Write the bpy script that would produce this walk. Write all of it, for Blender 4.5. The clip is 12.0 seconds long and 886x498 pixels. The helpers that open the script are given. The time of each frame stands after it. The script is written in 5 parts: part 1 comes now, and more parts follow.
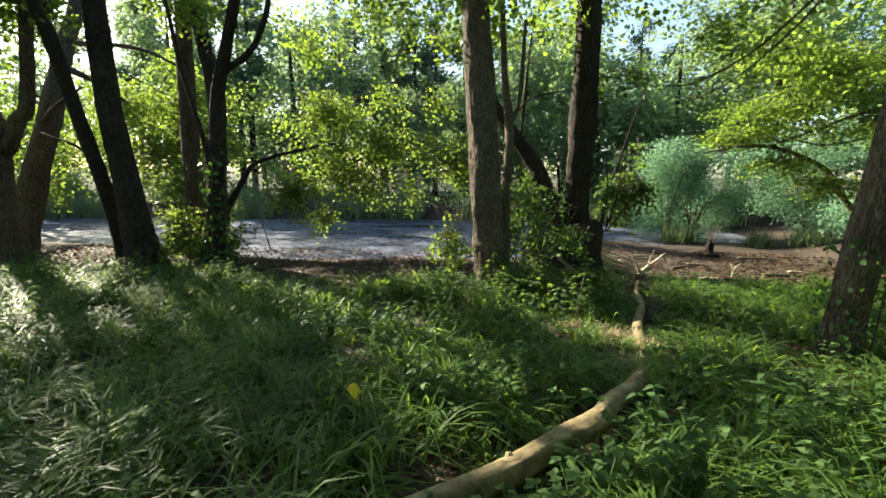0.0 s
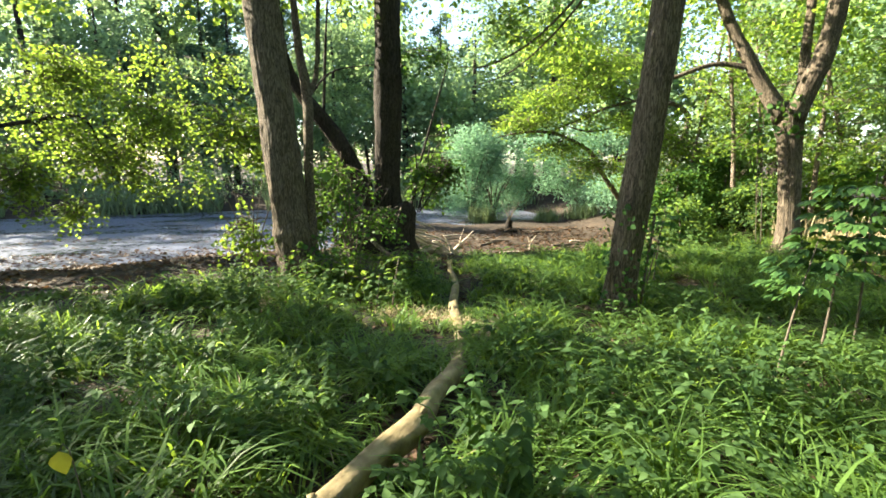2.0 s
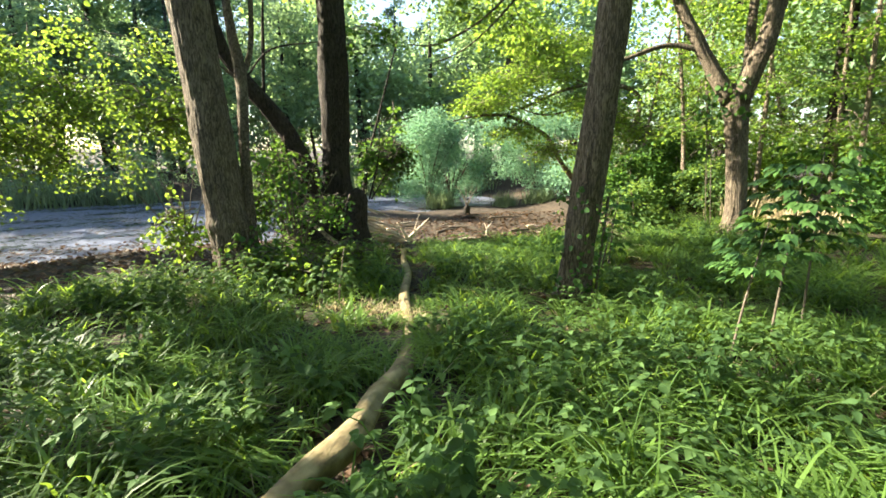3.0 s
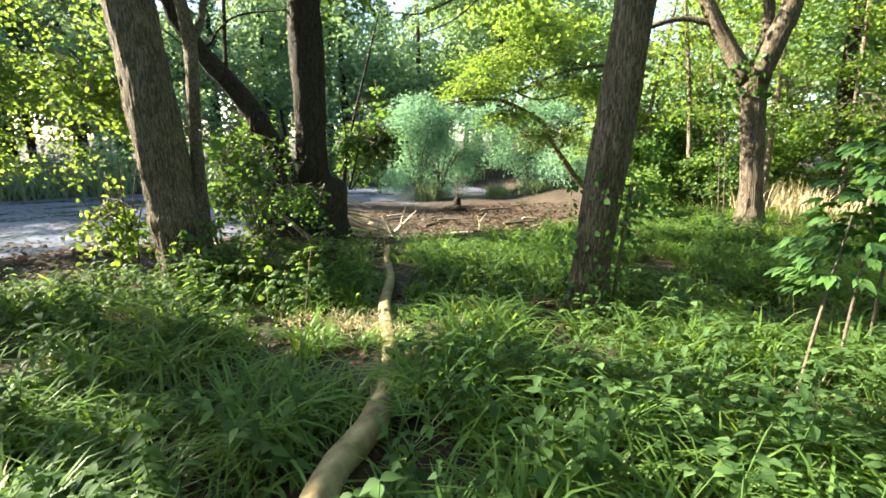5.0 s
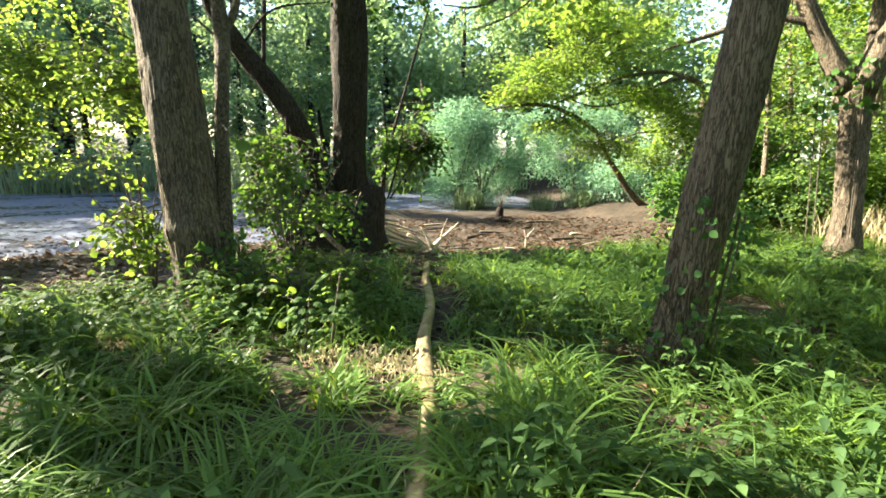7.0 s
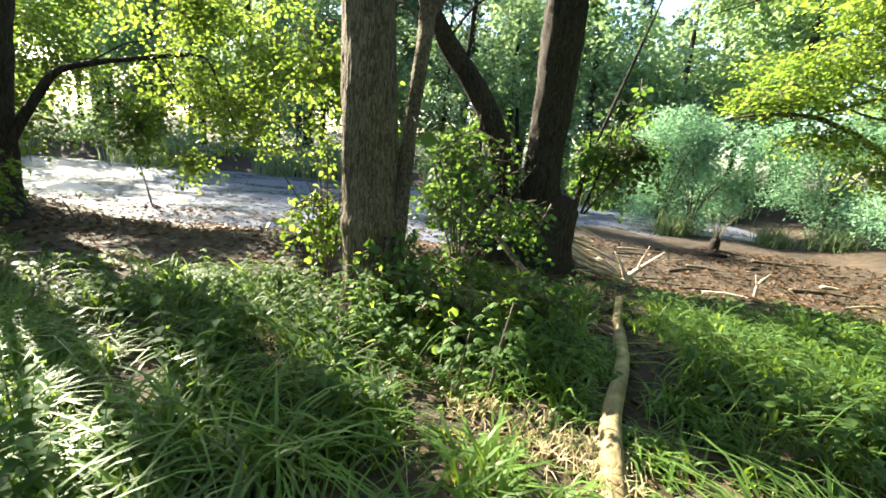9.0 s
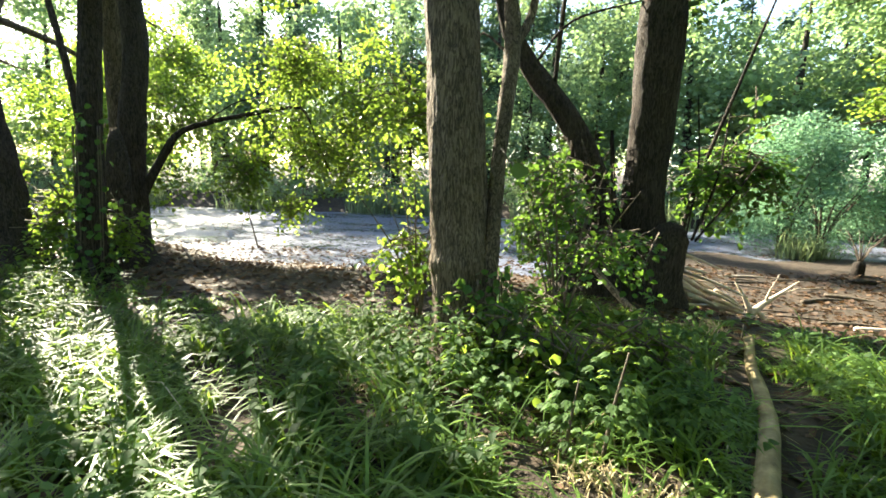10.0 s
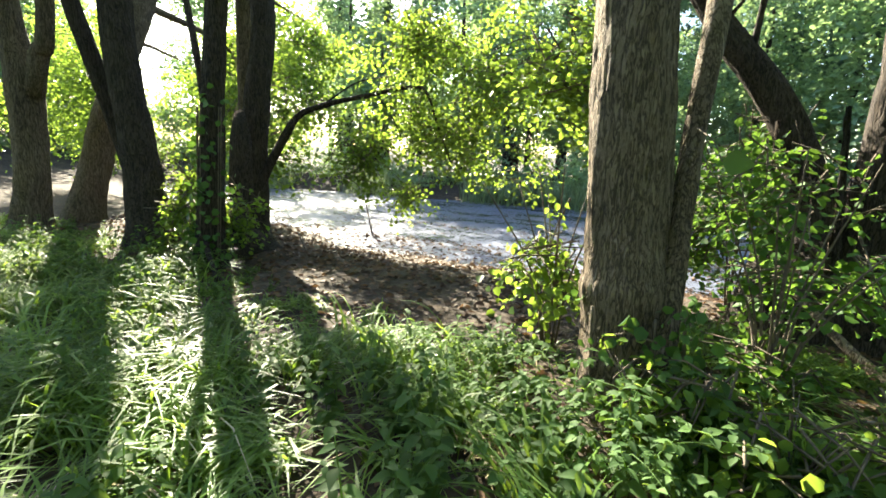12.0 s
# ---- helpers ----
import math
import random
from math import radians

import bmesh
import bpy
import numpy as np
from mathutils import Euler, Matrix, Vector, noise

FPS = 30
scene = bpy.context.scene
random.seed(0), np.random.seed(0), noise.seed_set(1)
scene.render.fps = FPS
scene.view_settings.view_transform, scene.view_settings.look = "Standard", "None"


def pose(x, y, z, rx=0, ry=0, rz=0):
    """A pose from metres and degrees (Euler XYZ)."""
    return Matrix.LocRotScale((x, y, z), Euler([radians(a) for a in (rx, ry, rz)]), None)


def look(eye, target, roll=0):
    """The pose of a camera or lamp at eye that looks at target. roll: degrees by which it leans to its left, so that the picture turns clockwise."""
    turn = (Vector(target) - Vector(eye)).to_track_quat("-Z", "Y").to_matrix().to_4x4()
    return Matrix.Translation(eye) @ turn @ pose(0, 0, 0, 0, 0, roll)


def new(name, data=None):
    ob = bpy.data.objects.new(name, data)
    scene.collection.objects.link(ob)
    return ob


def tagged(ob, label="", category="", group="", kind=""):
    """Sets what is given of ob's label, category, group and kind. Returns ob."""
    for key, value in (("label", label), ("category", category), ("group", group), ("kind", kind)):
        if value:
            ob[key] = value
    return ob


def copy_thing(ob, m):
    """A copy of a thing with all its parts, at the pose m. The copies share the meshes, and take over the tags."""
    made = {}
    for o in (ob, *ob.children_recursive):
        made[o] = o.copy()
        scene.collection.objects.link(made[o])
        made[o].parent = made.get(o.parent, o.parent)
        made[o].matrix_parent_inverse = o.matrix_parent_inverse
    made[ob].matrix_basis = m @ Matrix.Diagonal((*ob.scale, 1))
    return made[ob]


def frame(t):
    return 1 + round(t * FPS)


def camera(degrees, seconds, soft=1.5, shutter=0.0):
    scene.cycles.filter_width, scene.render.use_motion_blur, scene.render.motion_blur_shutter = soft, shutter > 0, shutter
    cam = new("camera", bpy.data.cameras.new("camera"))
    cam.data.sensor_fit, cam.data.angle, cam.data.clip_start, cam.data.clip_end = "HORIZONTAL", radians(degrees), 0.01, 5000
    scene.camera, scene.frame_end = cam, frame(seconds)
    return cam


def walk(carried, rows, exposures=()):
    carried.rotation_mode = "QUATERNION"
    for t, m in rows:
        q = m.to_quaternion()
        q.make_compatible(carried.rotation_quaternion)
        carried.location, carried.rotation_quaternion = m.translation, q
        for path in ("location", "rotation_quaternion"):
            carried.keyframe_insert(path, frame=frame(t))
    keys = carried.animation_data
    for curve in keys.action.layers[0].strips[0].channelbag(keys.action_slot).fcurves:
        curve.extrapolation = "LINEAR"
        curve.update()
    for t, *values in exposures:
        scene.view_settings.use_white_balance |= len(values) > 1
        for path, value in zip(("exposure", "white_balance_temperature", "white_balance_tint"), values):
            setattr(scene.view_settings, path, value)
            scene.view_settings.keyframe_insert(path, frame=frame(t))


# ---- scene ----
cam = camera(87.9, 12.0, soft=1.7)
PATH = [
    (0, (0.481, 0.343, 1.644), (0.424, 2.315, 1.316), 0.8),
    (0.5, (0.495, 0.476, 1.623), (0.592, 2.445, 1.289), 1.1),
    (1, (0.508, 0.652, 1.577), (0.863, 2.592, 1.245), 1.4),
    (1.5, (0.571, 0.717, 1.56), (1.181, 2.589, 1.205), 1.3),
    (2, (0.693, 0.852, 1.526), (1.39, 2.689, 1.156), 0.6),
    (2.5, (0.85, 0.975, 1.512), (1.579, 2.794, 1.111), 0.3),
    (3, (0.921, 1.056, 1.488), (1.765, 2.818, 1.063), 0.1),
    (3.2, (0.937, 1.118, 1.466), (1.852, 2.848, 1.051), 0.9),
    (4.8, (1.192, 1.69, 1.385), (2.09, 3.422, 0.944), 0.2),
    (5, (1.284, 1.776, 1.386), (2.164, 3.512, 0.925), 0.1),
    (5.5, (1.408, 1.913, 1.39), (2.202, 3.686, 0.913), 0.3),
    (6, (1.434, 2.03, 1.386), (2.197, 3.823, 0.933), 0),
    (6.5, (1.441, 2.307, 1.368), (2.202, 4.095, 0.897), 2),
    (7, (1.459, 2.45, 1.4), (2.206, 4.252, 0.959), 1.8),
    (7.5, (1.533, 2.629, 1.365), (2.072, 4.503, 0.919), 0.7),
    (7.7, (1.581, 2.73, 1.36), (1.965, 4.641, 0.911), -0),
    (9.3, (1.575, 3.304, 1.327), (1.494, 5.25, 0.873), 4.3),
    (9.5, (1.563, 3.346, 1.325), (1.385, 5.293, 0.907), 2.2),
    (10, (1.512, 3.447, 1.341), (1.135, 5.381, 0.996), 1.5),
    (10.5, (1.425, 3.697, 1.303), (0.834, 5.572, 0.932), 0.7),
    (11, (1.321, 3.987, 1.33), (0.572, 5.807, 0.978), -0),
    (11.5, (1.27, 4.093, 1.353), (0.525, 5.918, 1.013), 0.3),
    (12, (1.073, 4.255, 1.329), (0.254, 6.033, 0.918), 2.4),
]
walk(cam, [(t, look(eye, target, roll)) for t, eye, target, roll in PATH],
     exposures=[(0, 2.28), (0.5, 2.53), (1.0, 2.78), (1.5, 2.93), (3.0, 3.06), (5.0, 3.2), (7.7, 3.22), (9.3, 3.22), (12, 3.34)])

# ---- light ----
SUN_LEFT, SUN_UP = 51.0, 30.0
SUN_DIR = Vector((-math.sin(radians(SUN_LEFT)) * math.cos(radians(SUN_UP)), math.cos(radians(SUN_LEFT)) * math.cos(radians(SUN_UP)), math.sin(radians(SUN_UP))))
world = bpy.data.worlds.new("sky")
world.use_nodes = True
scene.world = world
wn = world.node_tree.nodes
sky = wn.new("ShaderNodeTexSky")
sky.sky_type = "NISHITA"
sky.sun_disc = False
sky.sun_elevation = radians(SUN_UP)
sky.sun_rotation = radians(-SUN_LEFT)
sky.dust_density = 1.0
world.node_tree.links.new(sky.outputs[0], wn["Background"].inputs[0])
wn["Background"].inputs[1].default_value = 0.07
sun = new("sun", bpy.data.lights.new("sun", "SUN"))
sun.data.energy = 4.6
sun.data.angle = radians(0.6)
sun.data.color = (1.0, 0.91, 0.7)
sun.matrix_world = look((0, 0, 30) , Vector((0, 0, 30)) - SUN_DIR)


# ---- materials ----
def nodes_of(name):
    m = bpy.data.materials.new(name)
    m.use_nodes = True
    return m, m.node_tree.nodes, m.node_tree.links


def ramp(n, l, source, stops):
    r = n.new("ShaderNodeValToRGB")
    while len(r.color_ramp.elements) < len(stops):
        r.color_ramp.elements.new(0.5)
    for e, (p, c) in zip(r.color_ramp.elements, stops):
        e.position, e.color = p, (*c, 1)
    l.new(source, r.inputs[0])
    return r.outputs[0]


def noise_tex(n, l, scale, detail=4.0, stretch=None, coord="Object"):
    tc = n.new("ShaderNodeTexCoord")
    t = n.new("ShaderNodeTexNoise")
    t.inputs["Scale"].default_value = scale
    t.inputs["Detail"].default_value = detail
    if stretch:
        mp = n.new("ShaderNodeMapping")
        mp.inputs["Scale"].default_value = stretch
        l.new(tc.outputs[coord], mp.inputs[0])
        l.new(mp.outputs[0], t.inputs[0])
    else:
        l.new(tc.outputs[coord], t.inputs[0])
    return t.outputs[0]


def leaf_material(name, dark, light, glow, gloss=0.45, patch=1.2, through_part=0.5):
    """A thin leaf: two tones by island and by patch, and light that shines through."""
    m, n, l = nodes_of(name)
    geo = n.new("ShaderNodeNewGeometry")
    big = noise_tex(n, l, patch, 2.0)
    add = n.new("ShaderNodeMath")
    add.operation = "MULTIPLY_ADD"
    add.inputs[1].default_value = 0.55
    l.new(geo.outputs["Random Per Island"], add.inputs[0])
    half = n.new("ShaderNodeMath")
    half.operation = "MULTIPLY_ADD"
    half.inputs[1].default_value = 1.0
    half.inputs[2].default_value = -0.27
    l.new(big, half.inputs[0])
    l.new(half.outputs[0], add.inputs[2])
    col = ramp(n, l, add.outputs[0], [(0.1, dark), (0.75, light)])
    gl = ramp(n, l, add.outputs[0], [(0.1, tuple(0.36 * c for c in glow)), (0.75, glow)])
    b = n["Principled BSDF"]
    b.inputs["Roughness"].default_value = gloss
    b.inputs["Specular IOR Level"].default_value = 0.13
    l.new(col, b.inputs["Base Color"])
    tr = n.new("ShaderNodeBsdfTranslucent")
    l.new(gl, tr.inputs[0])
    mix = n.new("ShaderNodeMixShader")
    mix.inputs[0].default_value = through_part
    l.new(b.outputs[0], mix.inputs[1])
    l.new(tr.outputs[0], mix.inputs[2])
    l.new(mix.outputs[0], n["Material Output"].inputs[0])
    return m


def rough_material(name, stops, scale, detail=6.0, stretch=None, rough=0.85, bump=0.6, bump_scale=None, distance=0.02, spec=0.3):
    m, n, l = nodes_of(name)
    b = n["Principled BSDF"]
    fine = noise_tex(n, l, scale, detail, stretch)
    wide = noise_tex(n, l, scale * 0.13, 3.0, stretch)
    mx = n.new("ShaderNodeMix")
    mx.data_type = "FLOAT"
    mx.inputs[0].default_value = 0.4
    l.new(fine, mx.inputs[2])
    l.new(wide, mx.inputs[3])
    l.new(ramp(n, l, mx.outputs[0], stops), b.inputs["Base Color"])
    b.inputs["Roughness"].default_value = rough
    b.inputs["Specular IOR Level"].default_value = spec
    bp = n.new("ShaderNodeBump")
    bp.inputs["Strength"].default_value = bump
    bp.inputs["Distance"].default_value = distance
    l.new(noise_tex(n, l, bump_scale or scale, detail, stretch), bp.inputs["Height"])
    l.new(bp.outputs[0], b.inputs["Normal"])
    return m


def bark_material(name, crack, mid, plate, scale=26):
    """Bark: plates parted by upright fissures, lichen-grey patches, fine grain."""
    m, n, l = nodes_of(name)
    b = n["Principled BSDF"]
    tc = n.new("ShaderNodeTexCoord")
    mp = n.new("ShaderNodeMapping")
    mp.inputs["Scale"].default_value = (1, 1, 0.16)
    l.new(tc.outputs["Object"], mp.inputs[0])
    fis = n.new("ShaderNodeTexNoise")
    fis.inputs["Scale"].default_value, fis.inputs["Detail"].default_value, fis.inputs["Distortion"].default_value = scale, 3.0, 0.7
    l.new(mp.outputs[0], fis.inputs[0])
    lines = ramp(n, l, fis.outputs[0], [(0.34, (1, 1, 1)), (0.42, (0.55, 0.55, 0.55)), (0.475, (0.0, 0.0, 0.0)), (0.5, (0.1, 0.1, 0.1)), (0.57, (0.8, 0.8, 0.8)), (0.7, (0.6, 0.6, 0.6))])
    grain = noise_tex(n, l, scale * 4, 6.0, (1, 1, 0.4))
    patch = noise_tex(n, l, 2.2, 4.0)
    h = n.new("ShaderNodeMath")
    h.operation = "MULTIPLY_ADD"
    h.inputs[1].default_value = 0.5
    l.new(grain, h.inputs[0])
    sc = n.new("ShaderNodeMath")
    sc.operation = "MULTIPLY"
    sc.inputs[1].default_value = 0.55
    l.new(lines, sc.inputs[0])
    l.new(sc.outputs[0], h.inputs[2])
    h2 = n.new("ShaderNodeMath")
    h2.operation = "MULTIPLY_ADD"
    h2.inputs[1].default_value = 0.45
    l.new(patch, h2.inputs[0])
    sh = n.new("ShaderNodeMath")
    sh.operation = "SUBTRACT"
    sh.inputs[1].default_value = 0.22
    l.new(h.outputs[0], sh.inputs[0])
    l.new(sh.outputs[0], h2.inputs[2])
    l.new(ramp(n, l, h2.outputs[0], [(0.2, crack), (0.5, mid), (0.85, plate)]), b.inputs["Base Color"])
    b.inputs["Roughness"].default_value = 0.9
    b.inputs["Specular IOR Level"].default_value = 0.25
    bp = n.new("ShaderNodeBump")
    bp.inputs["Strength"].default_value = 1.0
    bp.inputs["Distance"].default_value = 0.02
    l.new(h.outputs[0], bp.inputs["Height"])
    l.new(bp.outputs[0], b.inputs["Normal"])
    return m


M_BARK = bark_material("alder_bark", (0.03, 0.024, 0.018), (0.1, 0.077, 0.053), (0.205, 0.163, 0.118), 46)
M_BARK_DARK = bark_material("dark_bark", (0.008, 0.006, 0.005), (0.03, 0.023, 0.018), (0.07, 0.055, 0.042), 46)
M_BARK_PALE = bark_material("pale_bark", (0.05, 0.038, 0.028), (0.16, 0.125, 0.092), (0.3, 0.24, 0.18), 46)
M_TWIG = rough_material("twig_bark", [(0.3, (0.05, 0.04, 0.03)), (0.7, (0.15, 0.12, 0.09))], 30, 4)
M_DEADWOOD = rough_material("bleached_wood", [(0.3, (0.3, 0.24, 0.18)), (0.55, (0.5, 0.42, 0.33)), (0.75, (0.66, 0.58, 0.47))], 18, 5, (1, 1, 1), 0.8, 0.4)
M_LOG = rough_material("log_wood", [(0.34, (0.06, 0.045, 0.024)), (0.48, (0.17, 0.13, 0.066)), (0.72, (0.34, 0.275, 0.155))], 11, 6, None, 0.85, 0.5, 25, 0.015)
M_SOIL = rough_material("forest_soil", [(0.3, (0.013, 0.01, 0.007)), (0.5, (0.038, 0.027, 0.018)), (0.7, (0.085, 0.06, 0.041))], 7, 8, None, 0.95, 0.8, 14, 0.05)
M_LITTER = leaf_material("dead_leaves", (0.025, 0.017, 0.012), (0.12, 0.075, 0.048), (0.25, 0.14, 0.06), 0.6, 1.5, 0.15)
M_GRASS = leaf_material("sedge_blades", (0.011, 0.032, 0.01), (0.125, 0.215, 0.052), (0.31, 0.46, 0.045), 0.45, 0.7, 0.48)
M_GRASS.node_tree.nodes["Principled BSDF"].inputs["Specular IOR Level"].default_value = 0.2
M_GRASS.node_tree.nodes["Principled BSDF"].inputs["Roughness"].default_value = 0.44
M_STRAW = leaf_material("dry_blades", (0.3, 0.24, 0.14), (0.52, 0.44, 0.28), (0.55, 0.45, 0.25), 0.5, 1.0, 0.35)
M_NETTLE = leaf_material("nettle_leaves", (0.012, 0.034, 0.012), (0.09, 0.165, 0.06), (0.29, 0.45, 0.07), 0.64, 1.0, 0.48)
M_BRAMBLE = leaf_material("bramble_leaves", (0.016, 0.042, 0.014), (0.11, 0.19, 0.064), (0.32, 0.47, 0.08), 0.64, 1.3, 0.46)
M_ALDER = leaf_material("alder_leaves", (0.035, 0.08, 0.022), (0.11, 0.19, 0.04), (0.36, 0.52, 0.06), 0.4, 0.8, 0.5)
# darker leaf copy: the shade on shoots and shrubs is put into its colour
M_SHADED_LEAF = leaf_material("shaded_leaves", (0.015, 0.045, 0.013), (0.075, 0.16, 0.035), (0.2, 0.36, 0.045), 0.5, 1.2, 0.36)
M_IVY = leaf_material("ivy_leaves", (0.022, 0.055, 0.02), (0.075, 0.15, 0.04), (0.16, 0.3, 0.04), 0.33, 1.5, 0.3)
M_WILLOW = leaf_material("willow_leaves", (0.12, 0.25, 0.16), (0.27, 0.43, 0.28), (0.3, 0.52, 0.27), 0.5, 0.5, 0.45)
# distance haze is mixed into these two: paler, bluer leaves and needles
M_FAR_HAZED = leaf_material("hazed_far_leaves", (0.09, 0.16, 0.1), (0.22, 0.33, 0.19), (0.38, 0.54, 0.2), 0.6, 0.16, 0.5)
M_PINE_HAZED = leaf_material("hazed_pine_needles", (0.05, 0.095, 0.065), (0.11, 0.18, 0.11), (0.2, 0.32, 0.14), 0.6, 0.2, 0.4)
M_REED = leaf_material("reed_blades", (0.1, 0.16, 0.09), (0.24, 0.3, 0.17), (0.34, 0.42, 0.18), 0.5, 0.4, 0.45)
M_YELLOW = leaf_material("yellowed_leaf", (0.5, 0.42, 0.05), (0.62, 0.52, 0.08), (0.7, 0.6, 0.05), 0.5, 1.0, 0.4)


def water_material():
    m, n, l = nodes_of("filmed_water")
    b = n["Principled BSDF"]
    film = noise_tex(n, l, 0.55, 8.0, (1, 2.2, 1))
    speck = noise_tex(n, l, 9.0, 6.0, (1, 1.6, 1))
    mx = n.new("ShaderNodeMix")
    mx.data_type = "FLOAT"
    mx.inputs[0].default_value = 0.5
    l.new(film, mx.inputs[2])
    l.new(speck, mx.inputs[3])
    l.new(ramp(n, l, mx.outputs[0], [(0.39, (0.025, 0.03, 0.03)), (0.48, (0.09, 0.1, 0.135)), (0.62, (0.15, 0.165, 0.225))]), b.inputs["Base Color"])
    b.inputs["Specular IOR Level"].default_value = 0.22
    rr = n.new("ShaderNodeMapRange")
    rr.inputs[1].default_value, rr.inputs[2].default_value, rr.inputs[3].default_value, rr.inputs[4].default_value = 0.35, 0.6, 0.12, 0.5
    l.new(mx.outputs[0], rr.inputs[0])
    l.new(rr.outputs[0], b.inputs["Roughness"])
    bp = n.new("ShaderNodeBump")
    bp.inputs["Strength"].default_value = 0.35
    bp.inputs["Distance"].default_value = 0.02
    l.new(speck, bp.inputs["Height"])
    l.new(bp.outputs[0], b.inputs["Normal"])
    return m


M_WATER = water_material()


# ---- mesh helpers ----
def mesh_of(name, verts, quads=None, tris=None, smooth=False):
    """One mesh from arrays of places and of corners."""
    me = bpy.data.meshes.new(name)
    verts = np.asarray(verts, np.float32).reshape(-1, 3)
    q = np.zeros((0, 4), np.int32) if quads is None else np.asarray(quads, np.int32).reshape(-1, 4)
    t = np.zeros((0, 3), np.int32) if tris is None else np.asarray(tris, np.int32).reshape(-1, 3)
    me.vertices.add(len(verts))
    me.vertices.foreach_set("co", verts.ravel())
    me.loops.add(q.size + t.size)
    me.loops.foreach_set("vertex_index", np.concatenate([q.ravel(), t.ravel()]))
    me.polygons.add(len(q) + len(t))
    starts = np.concatenate([np.arange(len(q)) * 4, q.size + np.arange(len(t)) * 3]).astype(np.int32)
    me.polygons.foreach_set("loop_start", starts)
    if smooth:
        me.polygons.foreach_set("use_smooth", np.ones(len(q) + len(t), bool))
    me.update(calc_edges=True)
    return me


def part(name, me, material, parent=None, label=""):
    if not me.materials:
        me.materials.append(material)
    ob = new(name, me)
    ob.parent = parent
    return tagged(ob, label)


def smoothstep(a, b, x):
    t = np.clip((np.asarray(x, float) - a) / (b - a), 0, 1)
    return t * t * (3 - 2 * t)


def spline(points, step):
    """Places and radii along a smooth curve through points (x, y, z, r)."""
    p = np.array(points, float)
    p = np.vstack([2 * p[0] - p[1], p, 2 * p[-1] - p[-2]])
    out = []
    for i in range(1, len(p) - 2):
        n = max(2, int(np.linalg.norm(p[i + 1, :3] - p[i, :3]) / step))
        for u in np.arange(n) / n:
            a, b, c, d = p[i - 1:i + 3]
            out.append(0.5 * (2 * b + (c - a) * u + (2 * a - 5 * b + 4 * c - d) * u * u + (3 * b - a - 3 * c + d) * u ** 3))
    out.append(p[-2])
    return np.array(out)


def tube(points, sides=10, step=0.25, ridge=0.0, lump=0.0, seed=0, flare=0.0):
    """A limb: rings along a curve, with bark ridges and lumps. Returns places and quads, with closed ends."""
    c = spline(points, step)
    n = len(c)
    tang = np.gradient(c[:, :3], axis=0)
    tang /= np.linalg.norm(tang, axis=1)[:, None] + 1e-9
    ref = np.array([1.0, 0, 0]) if abs(tang[0, 0]) < 0.9 else np.array([0, 1.0, 0])
    u = np.cross(tang, ref)
    u /= np.linalg.norm(u, axis=1)[:, None]
    v = np.cross(tang, u)
    ang = np.arange(sides) * 2 * np.pi / sides
    verts = np.zeros((n, sides, 3))
    for i in range(n):
        r = c[i, 3]
        for k, a in enumerate(ang):
            d = math.cos(a) * u[i] + math.sin(a) * v[i]
            rr = r
            if lump:
                rr += lump * r * noise.noise(Vector(d * 1.3) + Vector((0, 0, i * step * 1.1 + seed * 7.3)))
            if ridge:
                rr += ridge * (abs(noise.noise(Vector(d * 7.0) + Vector((0, 0, i * step * 2.2 + seed)))) - 0.2) + 0.4 * ridge * noise.noise(Vector(d * 17.0) + Vector((0, 0, i * step * 7 + seed)))
            if flare:
                low = max(0.0, 1 - i * step / 0.55)
                rr += flare * low * low * (0.6 + 0.8 * noise.noise(Vector(d * 2.0) + Vector((0, 0, seed * 3.1))))
            verts[i, k] = c[i, :3] + d * rr
    ids = np.arange(n * sides).reshape(n, sides)
    q = np.stack([ids[:-1], np.roll(ids[:-1], -1, 1), np.roll(ids[1:], -1, 1), ids[1:]], -1).reshape(-1, 4)
    verts = np.vstack([verts.reshape(-1, 3), c[0, :3], c[-1, :3]])
    a0, a1 = n * sides, n * sides + 1
    t = [(a0, ids[0, (k + 1) % sides], ids[0, k]) for k in range(sides)] + [(a1, ids[-1, k], ids[-1, (k + 1) % sides]) for k in range(sides)]
    return verts, q, np.array(t)


def limb_mesh(name, points, **kw):
    v, q, t = tube(points, **kw)
    return mesh_of(name, v, q, t, smooth=True)


def joined(pieces):
    """Joins (places, quads, tris) into one."""
    vs, qs, ts, o = [], [], [], 0
    for v, q, t in pieces:
        vs.append(v)
        qs.append(np.asarray(q).reshape(-1, 4) + o)
        ts.append(np.asarray(t).reshape(-1, 3) + o)
        o += len(v)
    return np.vstack(vs), np.vstack(qs), np.vstack(ts)


def unit(a):
    return a / (np.linalg.norm(a, axis=-1, keepdims=True) + 1e-9)


